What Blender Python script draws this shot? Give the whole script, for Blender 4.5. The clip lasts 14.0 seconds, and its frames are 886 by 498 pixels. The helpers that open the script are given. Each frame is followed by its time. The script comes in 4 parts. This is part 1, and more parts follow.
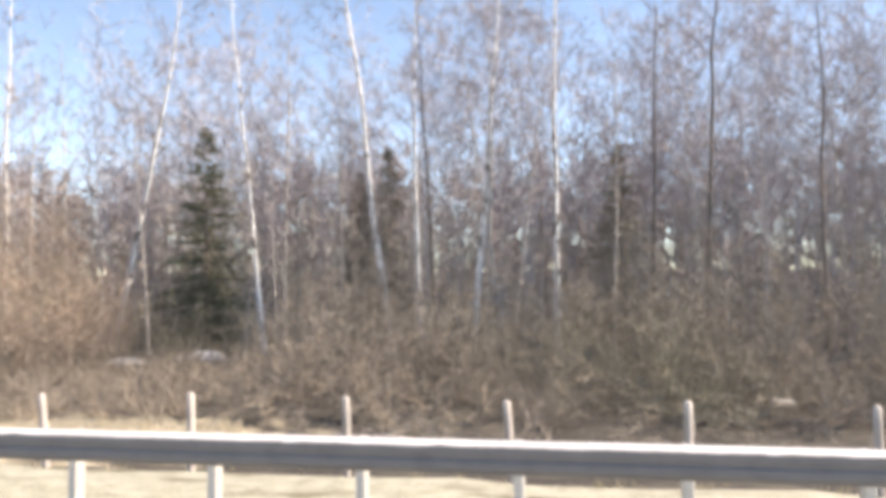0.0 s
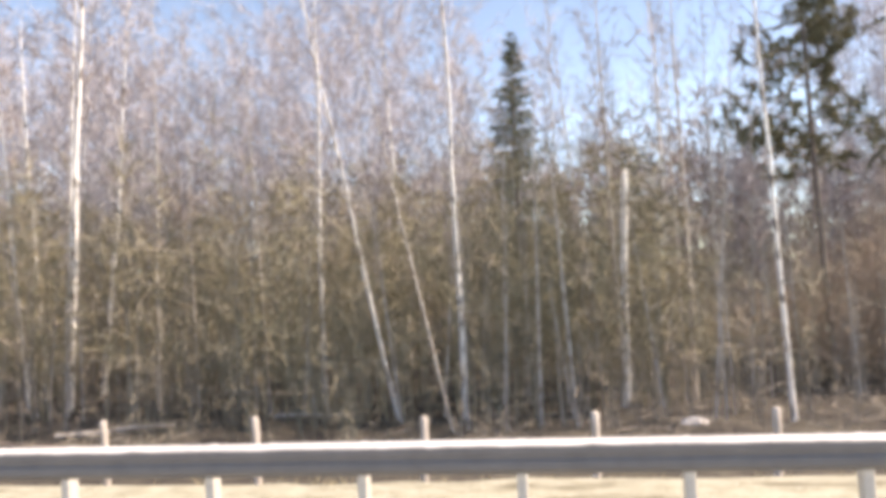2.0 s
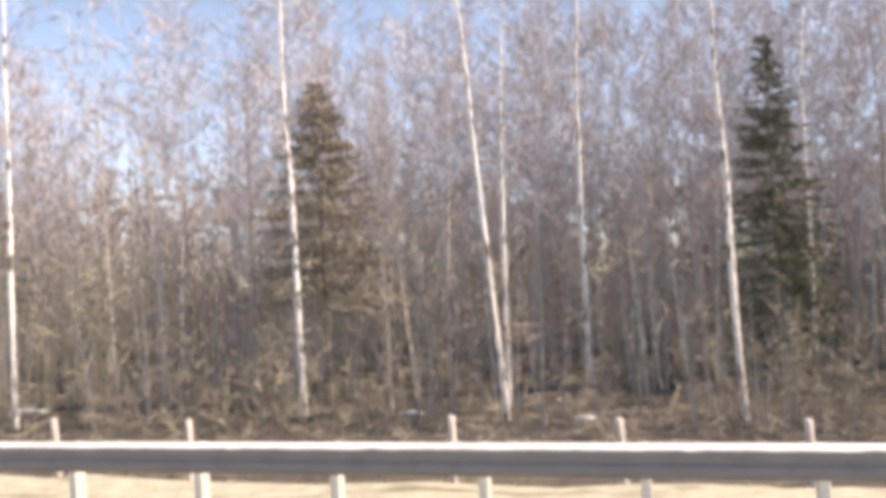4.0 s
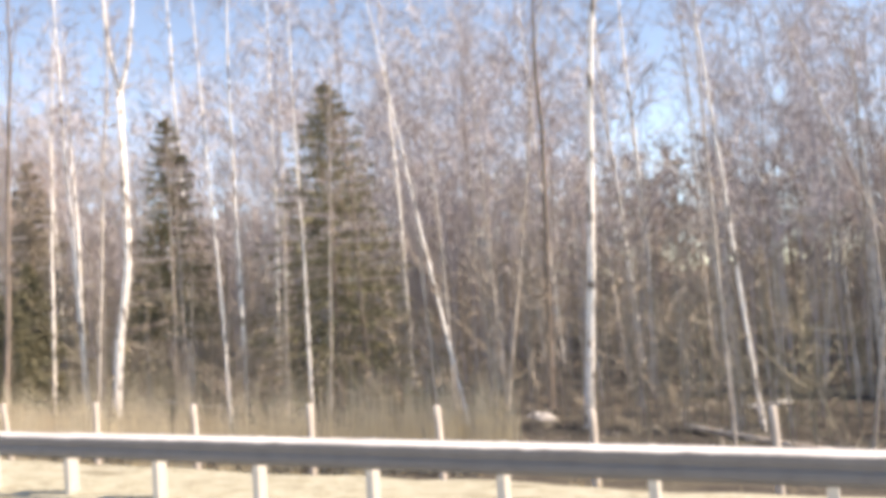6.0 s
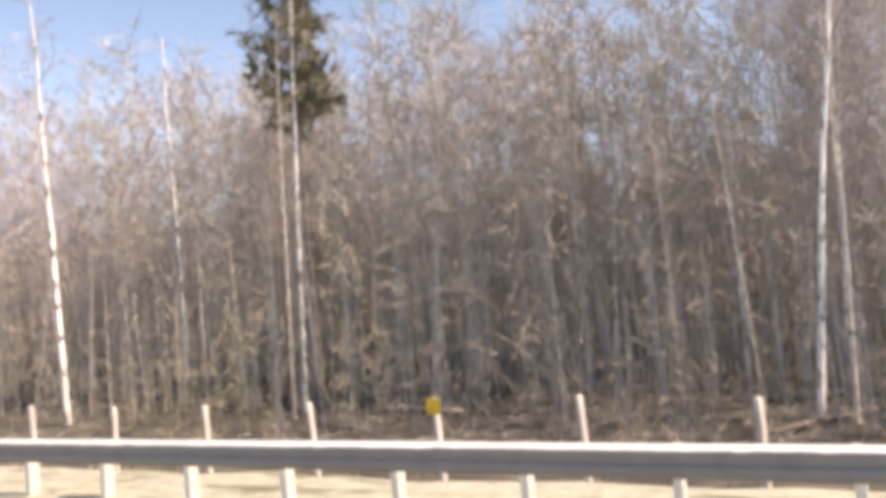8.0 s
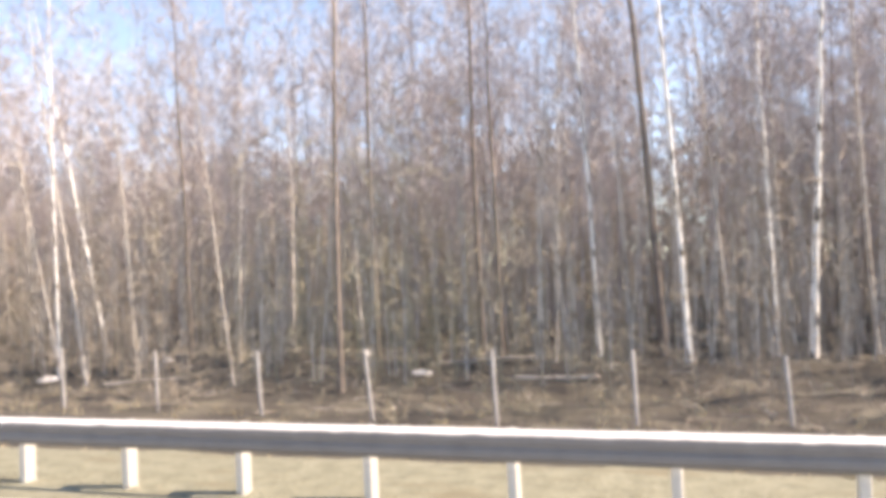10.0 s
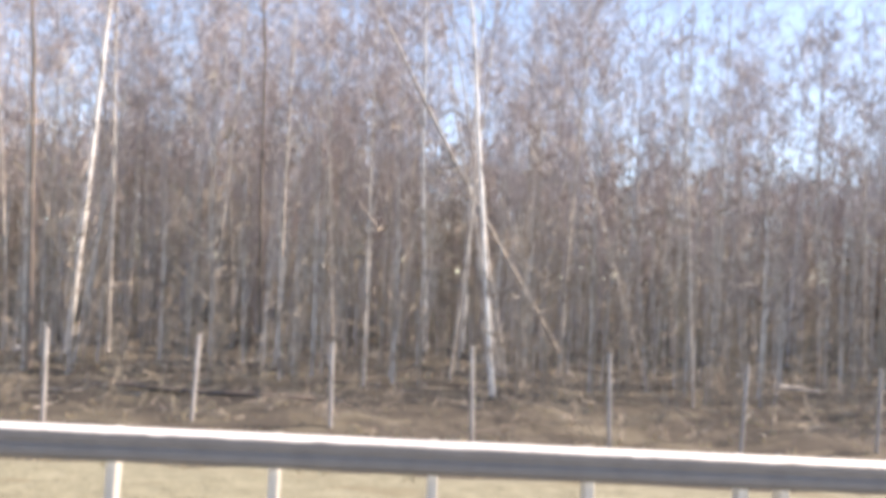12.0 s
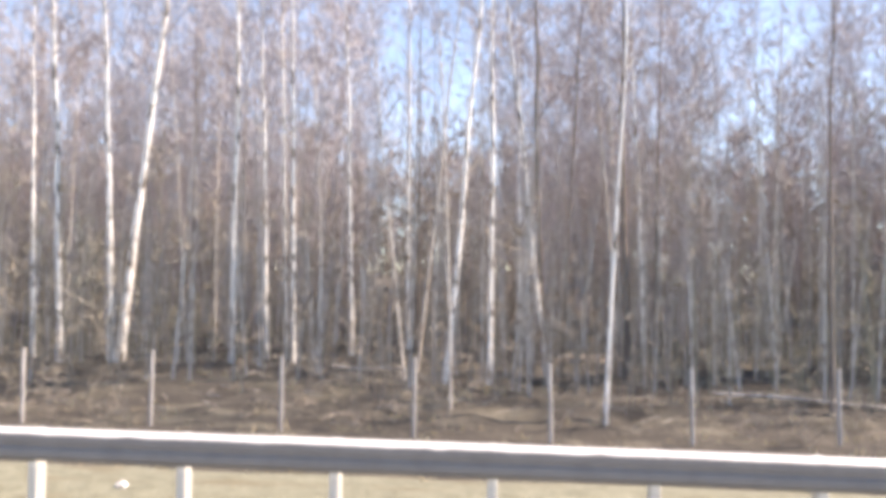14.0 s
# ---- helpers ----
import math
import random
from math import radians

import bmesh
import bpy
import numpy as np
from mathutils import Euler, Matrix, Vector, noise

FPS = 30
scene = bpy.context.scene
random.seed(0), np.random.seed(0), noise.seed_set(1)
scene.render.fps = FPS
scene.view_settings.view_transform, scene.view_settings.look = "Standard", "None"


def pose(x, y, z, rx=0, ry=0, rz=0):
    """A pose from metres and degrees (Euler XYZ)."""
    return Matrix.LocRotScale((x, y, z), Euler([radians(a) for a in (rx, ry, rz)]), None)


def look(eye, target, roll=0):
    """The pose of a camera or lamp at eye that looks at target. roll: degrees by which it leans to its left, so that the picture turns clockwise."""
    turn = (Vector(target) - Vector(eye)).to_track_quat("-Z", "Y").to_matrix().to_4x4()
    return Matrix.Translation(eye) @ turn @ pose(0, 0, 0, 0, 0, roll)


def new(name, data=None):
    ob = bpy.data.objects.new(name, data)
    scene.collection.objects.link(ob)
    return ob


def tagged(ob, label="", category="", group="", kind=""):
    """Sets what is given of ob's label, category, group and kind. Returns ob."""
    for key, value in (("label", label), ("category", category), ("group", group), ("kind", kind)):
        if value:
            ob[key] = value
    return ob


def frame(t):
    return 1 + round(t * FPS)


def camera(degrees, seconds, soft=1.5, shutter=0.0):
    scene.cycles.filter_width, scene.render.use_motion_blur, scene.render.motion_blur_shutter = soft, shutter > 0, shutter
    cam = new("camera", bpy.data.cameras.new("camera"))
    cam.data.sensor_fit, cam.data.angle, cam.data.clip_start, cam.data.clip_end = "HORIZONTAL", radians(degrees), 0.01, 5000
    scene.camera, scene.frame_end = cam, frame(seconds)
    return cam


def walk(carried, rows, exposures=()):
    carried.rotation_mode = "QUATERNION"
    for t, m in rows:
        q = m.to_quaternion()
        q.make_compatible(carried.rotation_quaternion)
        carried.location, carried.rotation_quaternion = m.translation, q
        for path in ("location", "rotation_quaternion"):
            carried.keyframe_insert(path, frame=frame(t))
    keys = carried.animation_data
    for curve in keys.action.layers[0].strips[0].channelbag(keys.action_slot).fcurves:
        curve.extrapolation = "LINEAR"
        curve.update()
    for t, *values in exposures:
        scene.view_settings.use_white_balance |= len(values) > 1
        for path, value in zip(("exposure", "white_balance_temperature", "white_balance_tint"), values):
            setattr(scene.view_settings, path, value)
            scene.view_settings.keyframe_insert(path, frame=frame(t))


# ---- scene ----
cam = camera(58.5, 14.0, soft=5.5)
EYE = 2.4
# seconds, place, then yaw to the left, pitch up and roll in degrees
PATH = [
    (0.0, -0.00, 0.0, 2.40, 9.42, 1.61, -0.55),
    (0.5, -11.65, 0.0, 2.40, 7.32, 3.01, -1.20),
    (1.0, -23.30, 0.0, 2.40, 6.61, 2.76, -0.98),
    (1.5, -34.95, 0.0, 2.40, 6.44, 3.39, -1.49),
    (2.0, -46.60, 0.0, 2.40, 7.57, 1.67, -2.64),
    (4.5, -104.85, 0.0, 2.40, 15.65, 2.42, -3.42),
    (5.0, -116.50, 0.0, 2.40, 18.31, 2.95, -4.68),
    (5.5, -128.15, 0.0, 2.40, 20.83, 3.06, -4.47),
    (6.0, -139.80, 0.0, 2.40, 23.62, 2.61, -3.75),
    (6.5, -151.45, 0.0, 2.40, 26.62, 4.57, -4.13),
    (7.0, -163.10, 0.0, 2.40, 26.89, 4.04, -5.08),
    (7.5, -174.75, 0.0, 2.40, 26.47, 3.52, -5.24),
    (9.8, -228.34, 0.0, 2.40, 21.30, 0.45, -1.95),
    (10.0, -233.00, 0.0, 2.40, 18.66, 1.29, -2.64),
    (10.5, -244.65, 0.0, 2.40, 10.37, 2.19, -3.10),
    (11.0, -256.30, 0.0, 2.40, 6.55, 1.55, -0.26),
    (11.5, -267.95, 0.0, 2.40, -0.44, 1.42, 2.21),
    (12.0, -279.60, 0.0, 2.40, -2.74, 1.61, 3.19),
    (12.5, -291.25, 0.0, 2.40, -1.36, 1.87, 1.87),
    (13.0, -302.90, 0.0, 2.40, 3.53, 1.49, 0.55),
    (13.5, -314.55, 0.0, 2.40, 4.28, 2.14, 0.63),
    (14.0, -326.20, 0.0, 2.40, 4.44, 1.73, 1.15),
]


def aim(x, y, z, yaw, pitch, roll):
    a, b = radians(yaw), radians(pitch)
    ahead = Vector((-math.sin(a) * math.cos(b), math.cos(a) * math.cos(b), math.sin(b)))
    eye = Vector((x, y, z))
    return look(eye, eye + ahead, roll)


walk(cam, [(t, aim(*row)) for t, *row in PATH], [(0.0, 0.92, 8000, 11), (0.5, 0.75, 7900, 12), (1.0, 0.77, 8000, 13.5), (1.5, 0.68, 8200, 14), (2.0, 0.95, 8500, 14), (5.0, 0.94, 8800, 16), (6.0, 0.92, 8500, 12.5), (7.5, 0.88, 8800, 15.5), (10.0, 1.25, 8400, 13.5), (10.5, 1.15, 8400, 13.5), (11.0, 1.24, 8300, 14), (12.5, 1.17, 8200, 14), (13.4, 1.42, 8100, 14.5), (14.0, 1.26, 8000, 14)])

# ---- light ----
SUN = Vector((0.73, 0.12, 0.67)).normalized()
world = bpy.data.worlds.new("sky")
scene.world = world
world.use_nodes = True
wn = world.node_tree
sky = wn.nodes.new("ShaderNodeTexSky")
sky.sky_type = "NISHITA"
sky.sun_disc = False
sky.sun_elevation = math.asin(SUN.z)
sky.sun_rotation = math.atan2(SUN.x, SUN.y)
sky.air_density = 0.55
sky.dust_density = 0.03
sky.ozone_density = 0.5
wn.links.new(sky.outputs[0], wn.nodes["Background"].inputs[0])
wn.nodes["Background"].inputs[1].default_value = 0.205
lamp = bpy.data.lights.new("sun", "SUN")
lamp.energy, lamp.angle, lamp.color = 4.8, radians(0.5), (1.0, 0.90, 0.85)
new("sun", lamp).matrix_world = look(SUN * 50, (0, 0, 0))


# ---- materials ----
def material(name, colour, second=None, scale=6.0, stretch=(1, 1, 1), rough=0.85, metal=0.0, bump=0.3, low=0.4, high=0.65,
             third=None, fine=40.0, vary=0.0):
    """Two colours mixed by noise, a third in fine spots, and relief from the same noise."""
    m = bpy.data.materials.new(name)
    m.use_nodes = True
    n, l = m.node_tree.nodes, m.node_tree.links
    b = n["Principled BSDF"]
    b.inputs["Roughness"].default_value = rough
    b.inputs["Metallic"].default_value = metal
    co = n.new("ShaderNodeTexCoord")
    mp = n.new("ShaderNodeMapping")
    mp.inputs["Scale"].default_value = stretch
    l.new(co.outputs["Object"], mp.inputs[0])
    big = n.new("ShaderNodeTexNoise")
    big.inputs["Scale"].default_value = scale
    big.inputs["Detail"].default_value = 5
    l.new(mp.outputs[0], big.inputs["Vector"])
    ramp = n.new("ShaderNodeMapRange")
    ramp.inputs[1].default_value, ramp.inputs[2].default_value = low, high
    l.new(big.outputs[0], ramp.inputs[0])
    mix = n.new("ShaderNodeMix")
    mix.data_type = "RGBA"
    mix.inputs[6].default_value = (*colour, 1)
    mix.inputs[7].default_value = (*(second or [c * 0.6 for c in colour]), 1)
    l.new(ramp.outputs[0], mix.inputs[0])
    out = mix.outputs[2]
    small = n.new("ShaderNodeTexNoise")
    small.inputs["Scale"].default_value = fine
    small.inputs["Detail"].default_value = 3
    l.new(mp.outputs[0], small.inputs["Vector"])
    if third:
        spot = n.new("ShaderNodeMapRange")
        spot.inputs[1].default_value, spot.inputs[2].default_value = 0.55, 0.68
        l.new(small.outputs[0], spot.inputs[0])
        mix2 = n.new("ShaderNodeMix")
        mix2.data_type = "RGBA"
        l.new(spot.outputs[0], mix2.inputs[0])
        l.new(out, mix2.inputs[6])
        mix2.inputs[7].default_value = (*third, 1)
        out = mix2.outputs[2]
    if vary:
        info = n.new("ShaderNodeObjectInfo")
        geo = n.new("ShaderNodeNewGeometry")
        add = n.new("ShaderNodeMath")
        l.new(info.outputs["Random"], add.inputs[0])
        l.new(geo.outputs["Random Per Island"], add.inputs[1])
        span = n.new("ShaderNodeMapRange")
        span.inputs[2].default_value = 2.0
        span.inputs[3].default_value, span.inputs[4].default_value = 1 - vary, 1 + vary
        l.new(add.outputs[0], span.inputs[0])
        hsv = n.new("ShaderNodeHueSaturation")
        l.new(span.outputs[0], hsv.inputs["Value"])
        l.new(out, hsv.inputs["Color"])
        out = hsv.outputs[0]
    l.new(out, b.inputs["Base Color"])
    if bump:
        bp = n.new("ShaderNodeBump")
        bp.inputs["Strength"].default_value = bump
        bp.inputs["Distance"].default_value = 0.02
        l.new(small.outputs[0], bp.inputs["Height"])
        l.new(bp.outputs[0], b.inputs["Normal"])
    return m


BIRCH = material("birch_bark", (0.88, 0.87, 0.85), (0.13, 0.11, 0.095), 1.5, (4.0, 4.0, 1.3), low=0.53, high=0.62, third=(0.4, 0.36, 0.32), fine=14, vary=0.1)
PALE = material("grey_bark", (0.55, 0.51, 0.465), (0.2, 0.165, 0.14), 2.0, (1, 1, 1.6), low=0.45, high=0.7, third=(0.3, 0.26, 0.22), fine=14, vary=0.25)
DARK = material("dark_bark", (0.16, 0.135, 0.12), (0.24, 0.20, 0.175), 3.0, (2, 2, 0.5), fine=20, vary=0.25)
TWIG = material("twig_bark", (0.36, 0.30, 0.275), (0.25, 0.20, 0.185), 1.5, bump=0, vary=0.25)
BRUSH = material("brush_bark", (0.33, 0.285, 0.235), (0.31, 0.285, 0.21), 0.06, low=0.47, high=0.62, bump=0, vary=0.35)
MOSSY = material("olive_brown_twigs", (0.30, 0.27, 0.185), (0.21, 0.19, 0.135), 0.3, bump=0, vary=0.35)
RUST = material("red_brown_twigs", (0.41, 0.335, 0.27), (0.33, 0.265, 0.21), 0.4, bump=0, vary=0.3)
# Mauve tint paints backlit, sky-scattered haze into the twig colour.
HAZE = material("haze_tinted_twigs", (0.58, 0.555, 0.59), (0.48, 0.455, 0.475), 0.08, bump=0, vary=0.25)
TAN = material("tan_twigs", (0.46, 0.42, 0.375), (0.37, 0.335, 0.295), 0.1, bump=0, vary=0.3)
FARWOOD = material("far_twigs", (0.45, 0.40, 0.39), (0.34, 0.295, 0.28), 0.06, bump=0, vary=0.3)
NEEDLE = material("spruce_needles", (0.16, 0.165, 0.115), (0.11, 0.12, 0.085), 1.0, bump=0, vary=0.35)
# Brownish needles with haze put into the colour, so these spruces look fainter.
HAZED = material("haze_paled_brown_needles", (0.34, 0.30, 0.25), (0.25, 0.225, 0.18), 1.0, bump=0, vary=0.35)
OLIVE = material("pine_needles", (0.19, 0.18, 0.115), (0.13, 0.13, 0.088), 0.8, bump=0, vary=0.35)
BLEACHED = material("bleached_grass", (0.74, 0.68, 0.53), (0.6, 0.53, 0.39), 0.5, bump=0, vary=0.25)
STRAW = material("dry_grass", (0.55, 0.48, 0.33), (0.38, 0.32, 0.21), 0.5, bump=0, vary=0.3)
STEEL = material("galvanised_steel", (0.55, 0.54, 0.51), (0.43, 0.42, 0.395), 3.0, (0.3, 1, 1), rough=0.5, metal=0.1, bump=0.05, third=(0.45, 0.44, 0.42), fine=9)
POSTWOOD = material("weathered_post", (0.62, 0.57, 0.52), (0.42, 0.38, 0.34), 4.0, (3, 3, 0.4), fine=30, vary=0.2)
THINPOST = material("grey_post", (0.43, 0.42, 0.41), (0.30, 0.285, 0.275), 4.0, (3, 3, 0.5), fine=30, vary=0.2)
YELLOW = material("yellow_paint", (0.75, 0.5, 0.03), (0.6, 0.38, 0.03), 5.0, rough=0.5, bump=0.05)
SNOW = material("old_snow", (0.85, 0.84, 0.85), (0.6, 0.58, 0.56), 1.5, third=(0.5, 0.46, 0.42), fine=12, rough=0.7)
PAVING = material("worn_concrete", (0.56, 0.55, 0.53), (0.47, 0.46, 0.44), 0.7, third=(0.64, 0.63, 0.6), fine=60, bump=0.4)


def beam_material():
    """Zinc with sunlit lip and shaded, grimy front put into the colour by height."""
    m = material("shade_toned_beam", (0.74, 0.73, 0.71), (0.62, 0.61, 0.6), 2.0, (0.4, 1, 1), rough=0.5, bump=0.04, fine=7)
    n, l = m.node_tree.nodes, m.node_tree.links
    b = n["Principled BSDF"]
    lip_tone = b.inputs["Base Color"].links[0].from_socket
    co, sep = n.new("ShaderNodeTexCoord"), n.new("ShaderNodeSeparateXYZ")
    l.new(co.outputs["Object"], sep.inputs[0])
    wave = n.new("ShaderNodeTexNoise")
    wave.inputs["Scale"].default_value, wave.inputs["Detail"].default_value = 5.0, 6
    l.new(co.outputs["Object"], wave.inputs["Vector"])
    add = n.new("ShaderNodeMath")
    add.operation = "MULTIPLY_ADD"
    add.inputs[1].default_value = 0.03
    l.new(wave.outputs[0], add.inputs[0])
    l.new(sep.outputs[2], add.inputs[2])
    shade_mask = n.new("ShaderNodeMapRange")
    shade_mask.inputs[1].default_value, shade_mask.inputs[2].default_value = 0.773, 0.766
    l.new(add.outputs[0], shade_mask.inputs[0])
    shade_tone = n.new("ShaderNodeMix")
    shade_tone.data_type = "RGBA"
    shade_tone.inputs[6].default_value = (0.10, 0.10, 0.103, 1)
    shade_tone.inputs[7].default_value = (0.17, 0.169, 0.17, 1)
    l.new(wave.outputs[0], shade_tone.inputs[0])
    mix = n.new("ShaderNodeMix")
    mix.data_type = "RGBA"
    l.new(shade_mask.outputs[0], mix.inputs[0])
    l.new(lip_tone, mix.inputs[6])
    l.new(shade_tone.outputs[2], mix.inputs[7])
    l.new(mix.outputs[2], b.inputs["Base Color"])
    return m


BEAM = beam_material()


def ground_material():
    m = bpy.data.materials.new("verge_and_forest_floor")
    m.use_nodes = True
    n, l = m.node_tree.nodes, m.node_tree.links
    b = n["Principled BSDF"]
    b.inputs["Roughness"].default_value = 0.95
    co = n.new("ShaderNodeTexCoord")

    def noise_of(scale, detail=6):
        t = n.new("ShaderNodeTexNoise")
        t.inputs["Scale"].default_value, t.inputs["Detail"].default_value = scale, detail
        l.new(co.outputs["Object"], t.inputs["Vector"])
        return t.outputs[0]

    def span(a, lo, hi, to0=0.0, to1=1.0):
        r = n.new("ShaderNodeMapRange")
        for i, v in enumerate((lo, hi, to0, to1)):
            r.inputs[i + 1].default_value = v
        l.new(a, r.inputs[0])
        return r.outputs[0]

    def blend(fac, a, c):
        x = n.new("ShaderNodeMix")
        x.data_type = "RGBA"
        l.new(fac, x.inputs[0])
        for i, v in ((6, a), (7, c)):
            if isinstance(v, tuple):
                x.inputs[i].default_value = (*v, 1)
            else:
                l.new(v, x.inputs[i])
        return x.outputs[2]

    patch, grain, fine = noise_of(0.35), noise_of(3.5), noise_of(22, 3)
    sep = n.new("ShaderNodeSeparateXYZ")
    l.new(co.outputs["Object"], sep.inputs[0])
    straw = blend(span(grain, 0.35, 0.65), (0.44, 0.435, 0.345), (0.29, 0.28, 0.205))
    straw = blend(span(fine, 0.5, 0.7), straw, (0.52, 0.515, 0.43))
    dull = blend(span(grain, 0.35, 0.65), (0.225, 0.225, 0.165), (0.15, 0.15, 0.105))
    straw = blend(span(sep.outputs[0], -208, -224), straw, blend(span(fine, 0.5, 0.7), dull, (0.29, 0.29, 0.225)))
    litter = blend(span(grain, 0.38, 0.62), (0.038, 0.034, 0.03), (0.076, 0.068, 0.057))
    litter = blend(span(fine, 0.52, 0.66), litter, (0.15, 0.135, 0.11))
    litter = blend(span(patch, 0.5, 0.64), litter, (0.095, 0.086, 0.066))
    mp = n.new("ShaderNodeMapping")
    mp.inputs["Scale"].default_value = (0.6, 1.7, 1)
    l.new(co.outputs["Object"], mp.inputs[0])
    long = n.new("ShaderNodeTexNoise")
    long.inputs["Scale"].default_value, long.inputs["Detail"].default_value = 1.1, 7
    l.new(mp.outputs[0], long.inputs["Vector"])
    litter = blend(span(long.outputs[0], 0.5, 0.6), litter, (0.052, 0.046, 0.04))
    litter = blend(span(long.outputs[0], 0.42, 0.34), litter, (0.13, 0.12, 0.095))
    # Streaks paint dark shadow patches into the straw colour.
    straw = blend(span(long.outputs[0], 0.55, 0.66), straw, (0.17, 0.155, 0.105))
    # a patch of bleached matted grass in the glade
    spot = n.new("ShaderNodeMapping")
    spot.inputs["Location"].default_value = (16 / 9.5, -18.8 / 4.5, 0)
    spot.inputs["Scale"].default_value = (1 / 9.5, 1 / 4.5, 0)
    l.new(co.outputs["Object"], spot.inputs[0])
    size = n.new("ShaderNodeVectorMath")
    size.operation = "LENGTH"
    l.new(spot.outputs[0], size.inputs[0])
    ragged = n.new("ShaderNodeMath")
    ragged.operation = "MULTIPLY_ADD"
    ragged.inputs[1].default_value = 1.2
    l.new(long.outputs[0], ragged.inputs[0])
    l.new(size.outputs["Value"], ragged.inputs[2])
    litter = blend(span(ragged.outputs[0], 1.6, 1.3), litter, (0.60, 0.53, 0.38))
    edge = n.new("ShaderNodeMath")
    edge.operation = "MULTIPLY_ADD"
    edge.inputs[1].default_value = 5.0
    l.new(patch, edge.inputs[0])
    across = n.new("ShaderNodeMath")
    across.operation = "ABSOLUTE"
    l.new(sep.outputs[1], across.inputs[0])
    l.new(across.outputs[0], edge.inputs[2])
    l.new(blend(span(edge.outputs[0], 13.4, 16.2), straw, litter), b.inputs["Base Color"])
    bp = n.new("ShaderNodeBump")
    bp.inputs["Strength"].default_value, bp.inputs["Distance"].default_value = 0.7, 0.06
    l.new(grain, bp.inputs["Height"])
    l.new(bp.outputs[0], b.inputs["Normal"])
    return m


# ---- mesh helpers ----
rng = np.random.default_rng(7)


class Soup:
    """Triangles gathered from tapered tubes and spikes."""

    def __init__(self):
        self.v, self.f, self.n = [], [], 0

    def add(self, v, f):
        self.v.append(np.asarray(v, float).reshape(-1, 3))
        self.f.append(np.asarray(f, int).reshape(-1, 3) + self.n)
        self.n += len(self.v[-1])

    def tube(self, path, radii, sides=8, cap=True):
        path, k = np.asarray(path, float), len(path)
        a = np.arange(sides) * 2 * np.pi / sides
        ring = np.stack([np.cos(a), np.sin(a), 0 * a], 1)
        v = (path[:, None] + ring[None] * np.asarray(radii)[:, None, None]).reshape(-1, 3)
        f = []
        for i in range(k - 1):
            for j in range(sides):
                p, q = i * sides + j, i * sides + (j + 1) % sides
                f += [(p, q, q + sides), (p, q + sides, p + sides)]
        if cap:
            f += [((k - 1) * sides, (k - 1) * sides + j, (k - 1) * sides + j + 1) for j in range(1, sides - 1)]
        self.add(v, f)

    def spikes(self, p0, p1, r):
        """Three-sided tapered twigs from p0 to p1, r thick at the foot."""
        p0, p1 = np.asarray(p0, float).reshape(-1, 3), np.asarray(p1, float).reshape(-1, 3)
        r = np.broadcast_to(np.asarray(r, float), (len(p0),))
        d = p1 - p0
        d /= np.linalg.norm(d, axis=1, keepdims=True) + 1e-9
        side = np.cross(d, np.where(np.abs(d[:, 2:]) > 0.9, [[1.0, 0, 0]], [[0, 0, 1.0]]))
        side /= np.linalg.norm(side, axis=1, keepdims=True) + 1e-9
        up = np.cross(d, side)
        v = np.stack([p0 + (side * math.cos(a) + up * math.sin(a)) * r[:, None] for a in (0, 2.094, 4.189)] + [p1], 1)
        k = np.arange(len(p0))[:, None, None] * 4
        self.add(v, (k + np.array([[0, 1, 3], [1, 2, 3], [2, 0, 3]])[None]).reshape(-1, 3))

    def slivers(self, p0, p1, r, seed=0):
        """The finest twigs: one tapering face each, turned at random."""
        p0, p1 = np.asarray(p0, float).reshape(-1, 3), np.asarray(p1, float).reshape(-1, 3)
        side = np.cross(p1 - p0, np.random.default_rng(seed).normal(0, 1, p0.shape))
        side *= np.broadcast_to(r, (len(p0),))[:, None] / (np.linalg.norm(side, axis=1, keepdims=True) + 1e-9)
        self.add(np.stack([p0 - side, p0 + side, p1], 1), np.arange(len(p0) * 3))

    def mesh(self, name, mat, smooth=False):
        v, f = np.concatenate(self.v), np.concatenate(self.f)
        me = bpy.data.meshes.new(name)
        me.vertices.add(len(v))
        me.vertices.foreach_set("co", v.ravel())
        me.loops.add(len(f) * 3)
        me.loops.foreach_set("vertex_index", f.ravel())
        me.polygons.add(len(f))
        me.polygons.foreach_set("loop_start", np.arange(len(f)) * 3)
        me.polygons.foreach_set("loop_total", np.full(len(f), 3))
        me.polygons.foreach_set("use_smooth", np.full(len(f), smooth))
        me.update(calc_edges=True)
        me.materials.append(mat)
        return me


def link(name, mesh, parent=None, at=None):
    ob = new(name, mesh)
    if parent:
        ob.parent = parent
    if at is not None:
        ob.matrix_basis = at
    return ob


def ground_z(x, y):
    """Height of the ground: level road and verge, then a bank down to the wood's floor."""
    x, y = np.asarray(x, float), np.asarray(y, float)
    later = 1 / (1 + np.exp(np.clip((x + 215) / 6, -50, 50)))
    inner = np.clip((y - 15.5) / 7, 0, 1)
    inner = inner * inner * (3 - 2 * inner)
    floor_z = (-1.75 - 0.3 * inner) * (1 - later) + (-1.25 + 0.5 * np.clip((y - 18.7) / 5, 0, 1)) * later
    s = np.clip((y - 8.6) / 5.5, 0, 1)
    s = s * s * (3 - 2 * s)
    wave = 0.10 * np.sin(x * 0.37 + 1.3 * np.sin(y * 0.21)) + 0.08 * np.sin(y * 0.6 + x * 0.11) + 0.05 * np.sin(x * 1.1) * np.sin(y * 0.9)
    far = np.clip((y - 45) / 60, 0, 1) * 1.2
    return s * (floor_z + wave + far)


